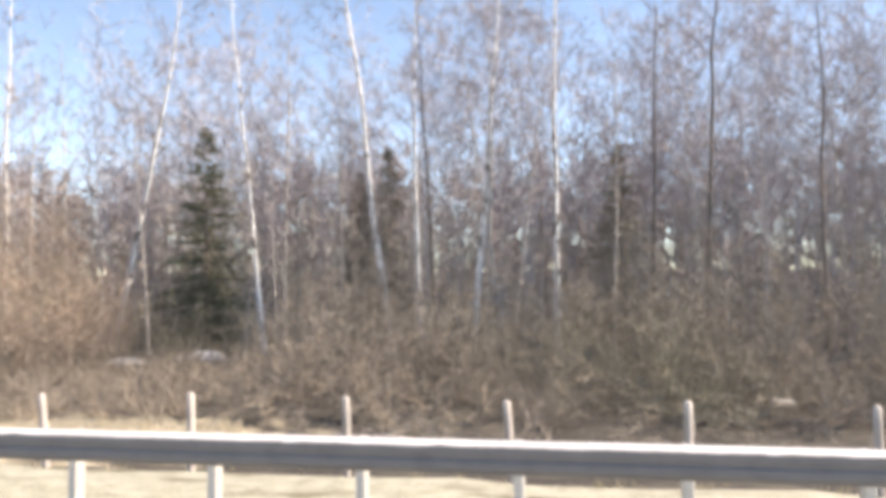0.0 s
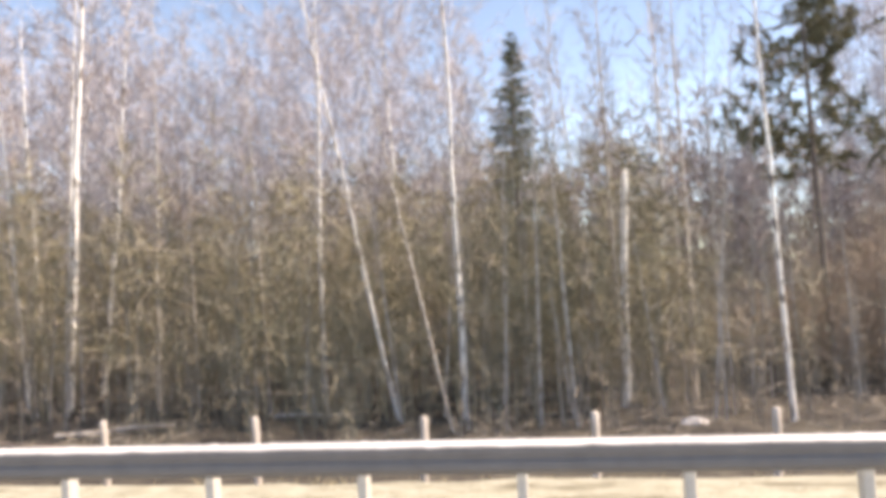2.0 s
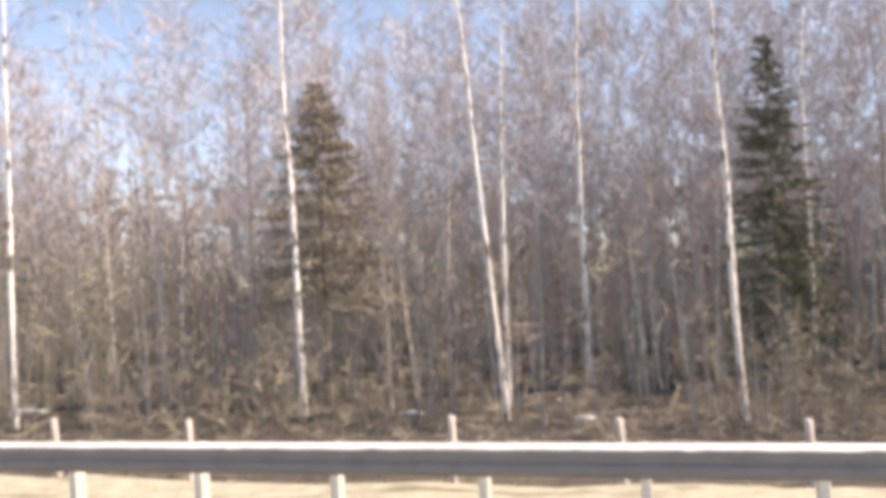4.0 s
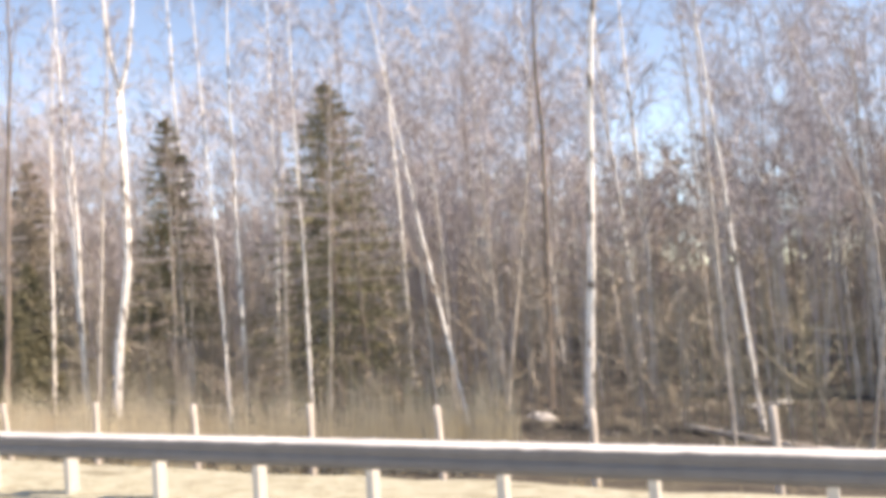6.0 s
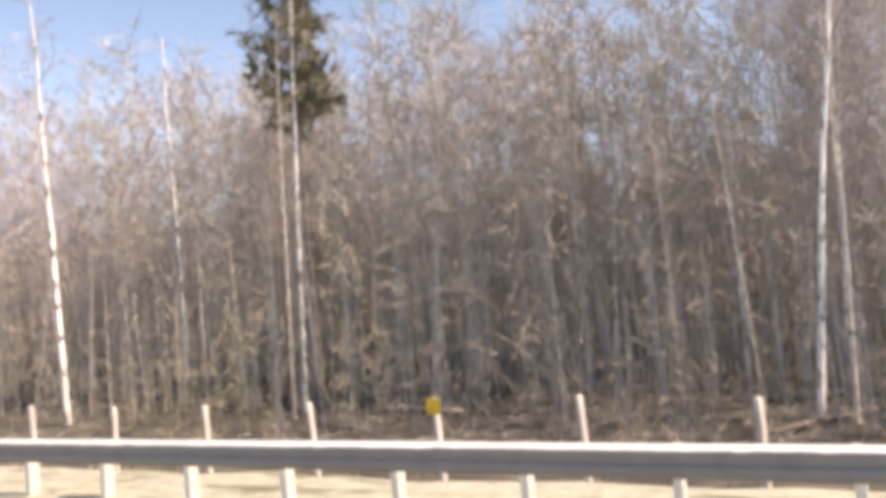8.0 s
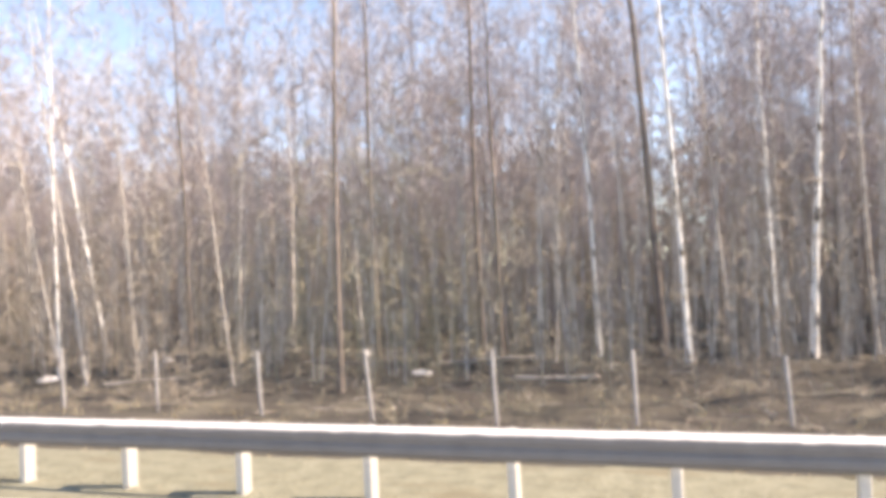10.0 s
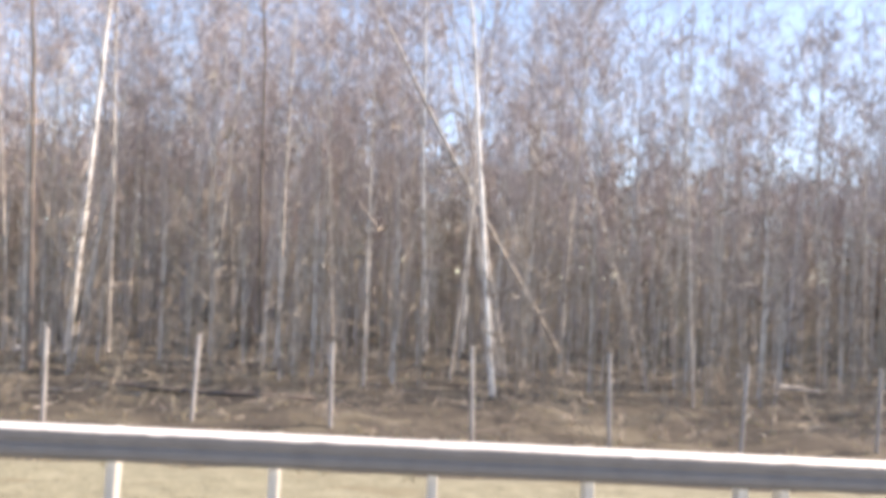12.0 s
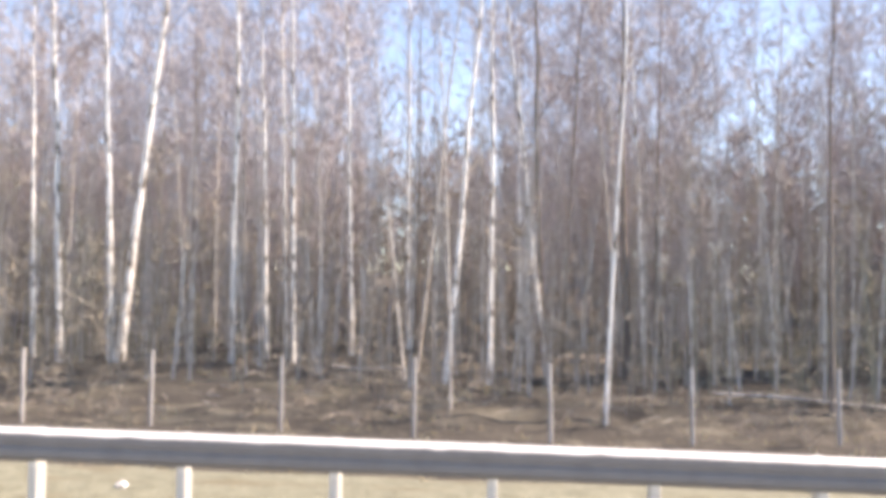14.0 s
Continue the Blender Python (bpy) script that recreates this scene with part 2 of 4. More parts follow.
# ---- ground and road ----
X0, X1 = -415.0, 60.0
xs = np.concatenate([[-2500, -1500, -900, -600], np.arange(X0, X1, 0.8), [120, 300, 900, 2500]])
ys = np.concatenate([[-2500, -600, -100, -20], np.arange(6, 48, 0.6), np.arange(48, 120, 4), [300, 900, 2500]])
gx, gy = np.meshgrid(xs, ys, indexing="ij")
gz = ground_z(gx, gy) + rng.normal(0, 0.025, gx.shape) * (gy > 8.6) * (gy < 60) + rng.normal(0, 0.06, gx.shape) * (gy > 17.5) * (gy < 40)
gv = np.stack([gx, gy, gz], -1).reshape(-1, 3)
ny = len(ys)
ii = (np.arange(len(xs) - 1)[:, None] * ny + np.arange(ny - 1)[None]).ravel()
gf = np.concatenate([np.stack([ii, ii + ny, ii + ny + 1], 1), np.stack([ii, ii + ny + 1, ii + 1], 1)])
soup = Soup()
soup.add(gv, gf)
tagged(link("ground", soup.mesh("ground", ground_material(), True)), "pale dry verge and brown leaf-littered forest floor", "ground", kind="structure")

ROAD_EDGE = 6.95
soup = Soup()
rx = np.arange(-460, 121, 4.0)
v = np.array([(x, y, z) for x in rx for y, z in ((-9, -0.05), (-9, 0.03), (ROAD_EDGE - 0.12, 0.03), (ROAD_EDGE, -0.02))])
v[3::4, 1] += rng.normal(0, 0.04, len(rx))
k = np.arange(len(rx) - 1)[:, None] * 4
soup.add(v, np.concatenate([np.concatenate([np.stack([k[:, 0] + a, k[:, 0] + a + 4, k[:, 0] + a + 5], 1), np.stack([k[:, 0] + a, k[:, 0] + a + 5, k[:, 0] + a + 1], 1)]) for a in range(3)]))
tagged(link("road", soup.mesh("road", PAVING)), "pale sun-bleached concrete road with a crumbling edge", "road", kind="structure")

# ---- guardrail ----
RAIL_Y = 7.5
PROFILE = [(0.0, 0.80), (0.012, 0.797), (0.08, 0.75), (0.09, 0.738), (0.09, 0.69), (0.085, 0.668), (0.072, 0.652), (0.07, 0.64), (0.072, 0.628),
           (0.085, 0.612), (0.09, 0.59), (0.09, 0.545), (0.08, 0.525), (0.05, 0.492), (0.04, 0.485)]


def beam_mesh(length):
    s = Soup()
    prof = [(-d, z) for d, z in PROFILE] + [(-d + 0.004, z) for d, z in reversed(PROFILE)]
    m = len(prof)
    v = [(x, y, z) for x in (0, length) for y, z in prof]
    f = []
    for j in range(m):
        q = (j + 1) % m
        f += [(j, q, q + m), (j, q + m, j + m)]
    s.add(v, f)
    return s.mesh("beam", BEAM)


def block_mesh(name, mat, boxes):
    """Boxes with chamfered long edges, joined into one mesh."""
    bm = bmesh.new()
    for (x0, y0, z0), (x1, y1, z1), bevel in boxes:
        made = bmesh.ops.create_cube(bm, size=1, matrix=Matrix.Translation(((x0 + x1) / 2, (y0 + y1) / 2, (z0 + z1) / 2)) @ Matrix.Diagonal((x1 - x0, y1 - y0, z1 - z0, 1)))
        if bevel:
            edges = {e for vert in made["verts"] for e in vert.link_edges}
            bmesh.ops.bevel(bm, geom=list(edges), offset=bevel, segments=1, affect="EDGES")
    me = bpy.data.meshes.new(name)
    bm.to_mesh(me)
    bm.free()
    me.materials.append(mat)
    return me


rail = tagged(new("guardrail"), "galvanised steel guardrail with corrugated beam on posts", "guardrail")
rail.location = (0, RAIL_Y, 0)
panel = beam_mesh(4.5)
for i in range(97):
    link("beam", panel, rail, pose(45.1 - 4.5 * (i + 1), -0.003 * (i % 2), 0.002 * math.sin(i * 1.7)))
rail_post = block_mesh("post", STEEL, [((-0.048, 0.03, -0.5), (0.048, 0.2, 0.77), 0.012)])
spacer = block_mesh("spacer", STEEL, [((-0.06, -0.04, 0.55), (0.06, 0.03, 0.72), 0.006)])
# runs of posts: from, to, one post's place, spacing
for start, end, mark, step in ((44, -62, -2.09, 1.547), (-62, -139, -109.92, 1.521), (-139, -210, -159.22, 1.508), (-210, -254, -238.02, 1.541),
                               (-254, -276, -258.75, 1.55), (-276, -300, -280.71, 1.5), (-300, -390, -305.17, 1.5075)):
    for k in range(math.ceil((mark - start) / step), math.floor((mark - end) / step) + 1):
        x = mark - k * step
        p = link("post", rail_post, rail, pose(x, 0, 0, 0.6 * math.sin(k * 2.3), 0.8 * math.sin(k * 1.1), 0))
        link("spacer", spacer, p)

# ---- fence posts ----
wood_post = Soup()
wood_post.tube([(0, 0, -0.3), (0.0, 0, 0.6), (0.012, 0, 1.2), (0.01, 0.004, 1.6), (0.01, 0.004, 1.63)], [0.085, 0.08, 0.076, 0.074, 0.05], 8)
wood_post = wood_post.mesh("post", POSTWOOD, True)
thin_post = Soup()
thin_post.tube([(0, 0, -0.3), (0.0, 0, 0.8), (0.006, 0, 1.83), (0.006, 0, 1.85)], [0.048, 0.046, 0.044, 0.03], 7)
thin_post = thin_post.mesh("post", THINPOST, True)


def fence(name, label, mesh, y, places, tops):
    """Posts at the given places; tops are (x, z) along which the row's upper ends run."""
    ob = tagged(new(name), label, "fence post row")
    ob.location = (0, y, 0)
    for x in places:
        x += random.uniform(-0.05, 0.05)
        foot = float(ground_z(x, y))
        tall = (float(np.interp(x, *zip(*tops))) - foot + random.uniform(-0.06, 0.06)) / mesh["tall"]
        link("post", mesh, ob, pose(x, 0, foot, random.gauss(0, 1.5), random.gauss(-2.0, 1.6), random.uniform(0, 90)) @ Matrix.Diagonal((1, 1, tall, 1)))
    return ob


wood_post["tall"], thin_post["tall"] = 1.63, 1.85
ROW_Y = 14.85
fence("fence", "row of weathered pale wooden fence posts", wood_post, ROW_Y,
      [5.13 - 3.18 * k for k in range(-9, 6)] + [-20.25 - 3.21 * k for k in range(12)] + [-58.8 - 3.16 * k for k in range(13)]
      + [-102.35 - 3.163 * k for k in range(40)],
      ((-225, 0.2), (-190, 0.1), (-150, 0.0), (-130, -0.15), (-118, -0.27), (-45, -0.3), (-20, -0.25), (-11, 0.0), (30, 0.1)))
crooked_post = tagged(new("fence_post"), "pale wooden fence post leaning to one side in dry grass", "fence post")
crooked_post.matrix_basis = pose(-14.5, ROW_Y, float(ground_z(-14.5, ROW_Y)), 0, -13, 0)
link("post", wood_post, crooked_post)
fence("fence", "row of thin grey fence posts below the wood", thin_post, 17.76,
      [-228.4 - 3.15 * k for k in range(9)] + [-259.24 - 3.11 * k for k in range(14)] + [-303.5 - 3.08 * k for k in range(26)],
      ((-390, 0.5), (-325, 0.45), (-300, 0.7), (-260, 0.75), (-245, 0.5), (-231, 0.3)))

# ---- trees ----
def wander(h, bend, r, steps=11):
    """A slightly crooked stem from the ground to h."""
    z = np.linspace(0, 1, steps)
    side = np.cumsum(r.normal(0, bend, (steps, 2)), 0) * z[:, None]
    return np.concatenate([side, (z * h)[:, None]], 1)


def along(path, s):
    z = np.linspace(0, 1, len(path))
    return np.stack([np.interp(s, z, path[:, i]) for i in range(3)], -1)


def stem_mesh(path, radius, mat, top=0.12):
    s = Soup()
    z = np.linspace(0, 1, len(path))
    rad = radius * (1 - (1 - top) * z ** 1.25)
    rad[0] *= 1.25
    path = path.copy()
    path[0, 2] -= 0.3
    s.tube(path, rad, 8)
    return s.mesh("trunk", mat, True)


def crown_mesh(path, h, r, first=0.36, count=32, reach=0.19, rise=0.9, thick=0.017, mat=None, name="crown", inner=5, outer=3):
    """Bare limbs, side shoots and the finest twigs of a leafless tree."""
    s = Soup()
    t = first + (0.98 - first) * r.random(count) ** 0.85
    p0 = along(path, t)
    ang = r.random(count) * 6.283
    ln = h * reach * (1.08 - t) * r.uniform(0.55, 1.15, count) + 0.25
    d = np.stack([np.cos(ang), np.sin(ang), rise * r.uniform(0.5, 1.5, count)], 1)
    d /= np.linalg.norm(d, axis=1, keepdims=True)
    p1 = p0 + d * ln[:, None]
    s.spikes(p0, p1, thick * (0.4 + ln / ln.max()) * 0.8)
    for k, (num, part_len) in enumerate(((inner, 0.5), (outer, 0.6))):
        u = r.uniform(0.2, 1.0, (len(p0), num))
        q0 = (p0[:, None] + (p1 - p0)[:, None] * u[..., None]).reshape(-1, 3)
        base = np.repeat(p1 - p0, num, 0)
        bl = np.linalg.norm(base, axis=1, keepdims=True)
        dd = base / bl + r.normal(0, 0.55, base.shape) + np.array([0, 0, 0.15 - 0.45 * k])
        dd /= np.linalg.norm(dd, axis=1, keepdims=True)
        q1 = q0 + dd * (bl * part_len * r.uniform(0.5, 1.1, (len(bl), 1)) + 0.12)
        if k:
            s.slivers(q0, q1, 0.011)
        else:
            s.spikes(q0, q1, 0.0085)
        p0, p1 = q0, q1
    return s.mesh(name, mat or TWIG)


def tree_kinds(name, label, mat, number, seed, **crown):
    kinds = []
    for i in range(number):
        r = np.random.default_rng(seed + i)
        path = wander(16, 0.07, r)
        kinds.append((name, label, stem_mesh(path, 0.1, mat), crown_mesh(path, 16, r, **crown)))
    return kinds


def plant(kind, x, y, height, width, lean=0.0, fore=0.0, turn=0.0, group="trees of the wood"):
    name, label, trunk, crown = kind
    ob = tagged(new(name), label, "tree", group)
    z = float(ground_z(x, y)) - 0.05
    foot = x - math.tan(radians(lean)) * (EYE - z)
    ob.matrix_basis = pose(foot, y, z, fore, lean, 0) @ pose(0, 0, 0, 0, 0, turn) @ Matrix.Diagonal((width, width, height / 16, 1))
    link("trunk", trunk, ob)
    if crown:
        link("crown", crown, ob)
    return ob


WHITE_BIRCH = tree_kinds("birch_tree", "bare white-barked birch with fine drooping twigs", BIRCH, 6, 100, count=26, first=0.42)
GREY_BIRCH = tree_kinds("birch_tree", "bare slender birch with dull grey-cream bark", PALE, 6, 200, count=30)
DARK_TREE = tree_kinds("bare_tree", "bare dark-barked deciduous tree with upright limbs", DARK, 4, 300, rise=1.2, reach=0.24, first=0.36)

taken = []


def stand(kinds, height, rows):
    """Trees by their stem at eye height, distance from the road's middle, lean and thickness."""
    for i, (x, y, lean, thick) in enumerate(rows):
        h = height * (0.75 + 1.6 * thick) * random.uniform(0.92, 1.08)
        plant(kinds[(i + len(taken)) % len(kinds)], x, y, h, thick / 0.2 * 1.05, lean, random.uniform(-2, 2), random.uniform(0, 360))
        taken.append((x, y))


# white birches, stretch by stretch
stand(WHITE_BIRCH, 18.5, [
    (-0.9, 39.6, -0.8, 0.3), (-4.5, 37.2, 3.5, 0.3), (-8.2, 41.2, -2.3, 0.29),
    (-10.1, 41.0, -7.6, 0.38), (-15.6, 37.1, -7.3, 0.23), (-25.8, 43.0, 14.1, 0.36), (-30.8, 38.7, -0.2, 0.28),
    (-31.5, 21.7, 0.1, 0.21), (-34.1, 20.9, -2.3, 0.25), (-37.3, 21.6, -0.3, 0.16), (-40.4, 22.4, -1.5, 0.15),
    (-40.5, 42.4, 0.6, 0.25), (-49.3, 23.7, -0.4, 0.16), (-52.4, 24.4, -11.4, 0.13), (-53.5, 37.2, -1.8, 0.24),
    (-54.3, 26.0, -0.4, 0.17), (-63.3, 26.0, 3.9, 0.27), (-63.5, 26.0, 0.7, 0.16), (-65.4, 26.0, -3.8, 0.14),
    (-70.7, 38.0, 4.2, 0.23), (-97.5, 24.0, -4.6, 0.17), (-104.8, 26.0, -1.5, 0.25), (-113.1, 22.1, 0.6, 0.19),
])
stand(WHITE_BIRCH, 18.5, [
    (-125.1, 26.1, -2.3, 0.2), (-127.1, 21.6, 1.8, 0.12), (-128.0, 25.2, -3.2, 0.15), (-128.5, 21.0, 0.7, 0.15),
    (-131.5, 34.8, -1.8, 0.18), (-133.5, 36.8, -1.2, 0.23), (-141.2, 22.8, -5.2, 0.12), (-145.2, 23.0, 4.8, 0.27),
    (-146.4, 40.2, -1.0, 0.29), (-147.1, 39.6, -3.0, 0.26), (-150.0, 22.4, -11.6, 0.11), (-150.8, 38.8, -2.6, 0.23),
    (-153.4, 20.4, -0.4, 0.09), (-154.9, 30.4, -0.6, 0.2), (-157.2, 21.2, -1.5, 0.11), (-159.7, 25.6, 2.1, 0.17),
    (-163.4, 32.8, 0.8, 0.24), (-164.6, 22.0, -2.7, 0.17), (-169.1, 24.5, 1.1, 0.16), (-169.3, 33.2, 0.3, 0.29),
])
stand(WHITE_BIRCH, 18.5, [
    (-172.2, 28.8, -1.1, 0.21), (-172.7, 23.3, 0.7, 0.18), (-177.2, 24.0, 4.1, 0.17), (-178.2, 29.2, -11.3, 0.16),
    (-180.1, 34.4, -3.7, 0.21), (-186.6, 24.2, 6.1, 0.19), (-205.6, 26.0, 1.3, 0.16), (-231.2, 26.0, 0.0, 0.12),
    (-236.6, 26.0, -0.5, 0.14), (-255.7, 22.8, -1.3, 0.11), (-258.0, 27.2, -12.3, 0.14), (-263.9, 23.6, 0.1, 0.12),
    (-277.1, 31.6, 0.6, 0.19), (-277.4, 21.6, -6.9, 0.14), (-278.8, 30.4, -3.4, 0.2), (-289.4, 24.4, 3.6, 0.18),
    (-309.8, 23.0, -8.0, 0.13), (-320.9, 31.2, -2.2, 0.16), (-323.5, 20.0, 2.0, 0.11),
])
stand(WHITE_BIRCH, 18.5, [
    (-325.2, 26.0, -7.5, 0.16), (-325.6, 31.6, -1.3, 0.15), (-326.6, 23.6, -0.6, 0.16), (-327.6, 23.5, 4.7, 0.18),
    (-330.1, 32.0, -0.4, 0.19), (-331.9, 29.2, -1.8, 0.17), (-333.2, 26.0, -1.1, 0.16), (-333.5, 26.0, -2.1, 0.12),
    (-334.2, 26.0, -2.4, 0.14), (-335.3, 26.0, -0.7, 0.21), (-338.9, 26.0, 4.3, 0.29), (-339.5, 26.0, -0.9, 0.21),
    (-341.4, 26.0, -2.9, 0.21), (-342.3, 26.0, -1.7, 0.14),
])
# grey-cream birches, stretch by stretch
stand(GREY_BIRCH, 16, [
    (-315.9, 20.4, -6.3, 0.1), (11.8, 37.2, -0.8, 0.12), (1.9, 37.2, 1.5, 0.15), (-2.5, 37.2, 7.9, 0.15),
    (-3.7, 37.2, -7.5, 0.15), (-3.9, 37.2, 1.0, 0.23), 
    (-12.8, 42.4, -0.6, 0.2), (-14.1, 37.2, 0.2, 0.18), (-15.9, 40.4, -2.1, 0.13), (-21.6, 37.2, -3.9, 0.12),
    (-26.0, 37.2, -3.1, 0.15), (-28.2, 37.2, 0.3, 0.18), (-40.5, 30.4, 0.1, 0.11), (-42.2, 26.0, -0.0, 0.14),
    (-42.5, 26.0, -0.7, 0.09), (-43.5, 32.4, -7.8, 0.15), (-44.5, 26.0, -0.9, 0.16), (-45.2, 30.8, -5.2, 0.12),
])
stand(GREY_BIRCH, 16, [
    (-46.2, 26.0, -0.3, 0.09), (-50.3, 21.6, -11.3, 0.08), (-56.4, 31.2, -16.0, 0.1), (-56.4, 26.0, -2.4, 0.09),
    (-58.8, 26.0, -0.6, 0.09), (-60.1, 26.0, 1.6, 0.13), (-99.2, 26.0, 1.9, 0.11), (-100.9, 26.0, -5.6, 0.09),
    (-101.5, 26.0, -0.8, 0.08), (-109.3, 26.0, 1.9, 0.08), (-110.2, 26.0, -3.6, 0.09), (-111.7, 25.2, -2.3, 0.12),
    (-116.8, 37.6, -2.9, 0.15), (-117.7, 26.0, -3.8, 0.11), (-118.0, 20.0, 1.5, 0.08), (-120.0, 26.0, -2.5, 0.11),
    (-121.9, 31.2, -0.4, 0.09), (-123.3, 30.4, -4.5, 0.1), (-131.6, 26.8, -4.6, 0.08), (-133.6, 20.0, 0.1, 0.08),
])
stand(GREY_BIRCH, 16, [
    (-136.7, 38.0, -4.1, 0.1), (-137.4, 23.2, -18.2, 0.08), (-137.7, 23.6, -1.8, 0.08), (-137.8, 20.0, 8.6, 0.08),
    (-141.5, 21.2, -0.9, 0.1), (-148.4, 26.0, 9.5, 0.14), (-148.9, 24.8, -2.2, 0.08), (-152.8, 20.8, 2.7, 0.08),
    (-156.2, 30.8, -6.9, 0.08), (-156.3, 23.6, 3.3, 0.09), (-162.2, 24.8, -1.4, 0.08), (-162.2, 20.8, 5.9, 0.14),
    (-175.1, 26.0, -1.2, 0.11), (-180.4, 26.0, -4.1, 0.09), (-181.6, 22.0, 2.6, 0.08), (-183.0, 32.4, -11.0, 0.12),
    (-183.5, 31.6, -1.0, 0.11), (-184.4, 22.4, -5.0, 0.08), (-186.0, 23.6, 2.4, 0.14), (-187.6, 32.4, 4.0, 0.09),
])
stand(GREY_BIRCH, 16, [
    (-188.9, 25.6, -3.9, 0.09), (-191.0, 25.6, -0.5, 0.08), (-196.1, 32.8, 3.8, 0.26), (-203.3, 30.8, 0.8, 0.08),
    (-203.4, 32.4, 2.3, 0.11), (-203.4, 36.0, 3.2, 0.09), (-205.3, 24.9, 2.0, 0.12), (-208.8, 26.0, -1.0, 0.09),
    (-210.9, 26.0, -0.8, 0.09), (-212.3, 26.0, 1.3, 0.08), (-228.6, 26.0, -1.7, 0.13), (-231.0, 26.0, -1.4, 0.09),
    (-232.7, 26.0, -3.8, 0.13), (-237.6, 24.8, 3.1, 0.08), (-243.6, 22.8, -2.4, 0.08), (-247.6, 21.2, -6.8, 0.08),
    (-249.2, 24.8, 1.8, 0.08), (-251.9, 22.4, -1.3, 0.09), (-252.0, 34.0, 0.9, 0.16), (-254.1, 22.0, -7.5, 0.12),
])
stand(GREY_BIRCH, 16, [
    (-255.0, 21.6, -11.4, 0.08), (-257.1, 32.0, -0.1, 0.13), (-258.3, 31.6, 0.6, 0.11), (-262.2, 26.0, -0.6, 0.13),
    (-262.6, 28.4, -1.7, 0.11), (-262.6, 26.0, 4.5, 0.11), (-265.8, 25.6, -1.1, 0.1), (-267.7, 39.6, 1.8, 0.13),
    (-268.5, 32.4, -3.9, 0.13), (-269.5, 25.2, -0.0, 0.1), (-270.9, 24.8, -0.3, 0.08), (-271.1, 30.8, -6.6, 0.1),
    (-271.7, 21.6, -4.8, 0.08), (-272.5, 26.0, -18.2, 0.09), (-273.0, 38.4, -2.2, 0.14), (-274.2, 26.0, 1.8, 0.13),
    (-275.6, 26.0, -1.4, 0.09), (-276.9, 24.4, -11.0, 0.11), (-277.2, 24.0, -12.6, 0.09), (-277.9, 22.4, 4.3, 0.08),
])
stand(GREY_BIRCH, 16, [
    (-280.6, 21.6, -1.5, 0.08), (-282.1, 27.2, -4.8, 0.09), (-282.3, 35.6, -2.0, 0.1), (-283.6, 26.0, -1.1, 0.13),
    (-285.6, 26.0, 3.2, 0.11), (-289.1, 26.0, -2.7, 0.13), (-291.0, 35.6, -3.2, 0.11), (-292.6, 26.4, -5.5, 0.09),
    (-293.4, 31.6, -3.4, 0.12), (-295.1, 26.0, -2.2, 0.08), (-295.8, 26.0, -2.2, 0.11), (-296.9, 26.0, -8.7, 0.14),
    (-297.1, 26.0, -7.1, 0.08), (-299.6, 26.0, -6.0, 0.2), (-303.5, 23.6, -19.5, 0.09), (-304.4, 22.0, -10.0, 0.09),
    (-306.2, 34.0, -2.6, 0.14), (-306.9, 26.0, -8.9, 0.09), (-308.6, 35.2, -4.0, 0.15), (-309.0, 26.0, -3.7, 0.08),
])
stand(GREY_BIRCH, 16, [
    (-310.7, 26.0, -11.2, 0.14), (-311.0, 26.4, -4.5, 0.08), (-313.3, 23.2, -2.2, 0.09), (-316.1, 30.8, 1.4, 0.14),
    (-317.2, 36.8, -0.8, 0.17), (-317.5, 27.6, -1.1, 0.09), (-322.5, 26.0, -4.1, 0.11), (-322.7, 26.0, -5.0, 0.14),
    (-327.6, 20.0, -2.1, 0.08), (-328.7, 26.0, 5.1, 0.14), (-329.4, 22.8, -7.0, 0.08), (-332.3, 26.0, -1.4, 0.09),
    (-335.9, 26.0, -0.9, 0.08), (-337.0, 26.0, -3.6, 0.08), (-341.1, 26.0, 0.1, 0.08),
])
# dark trees, stretch by stretch
stand(DARK_TREE, 17, [
    (10.9, 37.2, -1.2, 0.23), (5.9, 37.2, -0.0, 0.27), (4.1, 43.6, -0.5, 0.25), (-6.7, 37.2, -3.7, 0.2),
    (-147.3, 26.0, 3.4, 0.22), (-167.0, 20.8, 4.4, 0.22), (-178.0, 26.0, 2.9, 0.2), (-202.2, 26.0, 2.2, 0.11),
    (-234.6, 26.0, -1.1, 0.27), (-239.8, 26.0, 1.5, 0.16), (-240.9, 27.2, -1.1, 0.19), (-243.3, 20.8, 0.4, 0.17),
    (-244.5, 26.0, -1.9, 0.2), (-252.2, 26.0, 1.6, 0.16), (-262.6, 26.4, 0.9, 0.11), (-284.7, 28.4, -3.8, 0.16),
    (-289.9, 22.4, -2.5, 0.16), (-292.1, 22.8, -2.0, 0.14), (-317.9, 20.8, -0.6, 0.11), (-321.3, 26.0, 0.2, 0.11),
])
stand(DARK_TREE, 17, [
    (-322.3, 25.6, -0.7, 0.21), (-324.2, 26.0, 1.5, 0.13), (-324.8, 29.6, -0.8, 0.25),
])
SNAGS = [
    (-44.3, 24.7, 2.4, 0.24),
]
for x, y, lean, thick in SNAGS:
    s = Soup()
    s.tube([(0, 0, -0.3), (0.02, 0, 1.5), (-0.03, 0, 3.5), (0, 0, 7.0), (0.05, 0.02, 7.4)], [thick * 0.6, thick * 0.52, thick * 0.48, thick * 0.45, 0.03], 9)
    plant(("birch_snag", "broken white birch snag without a crown", s.mesh("trunk", BIRCH, True), None), x, y, 16, 1, lean)

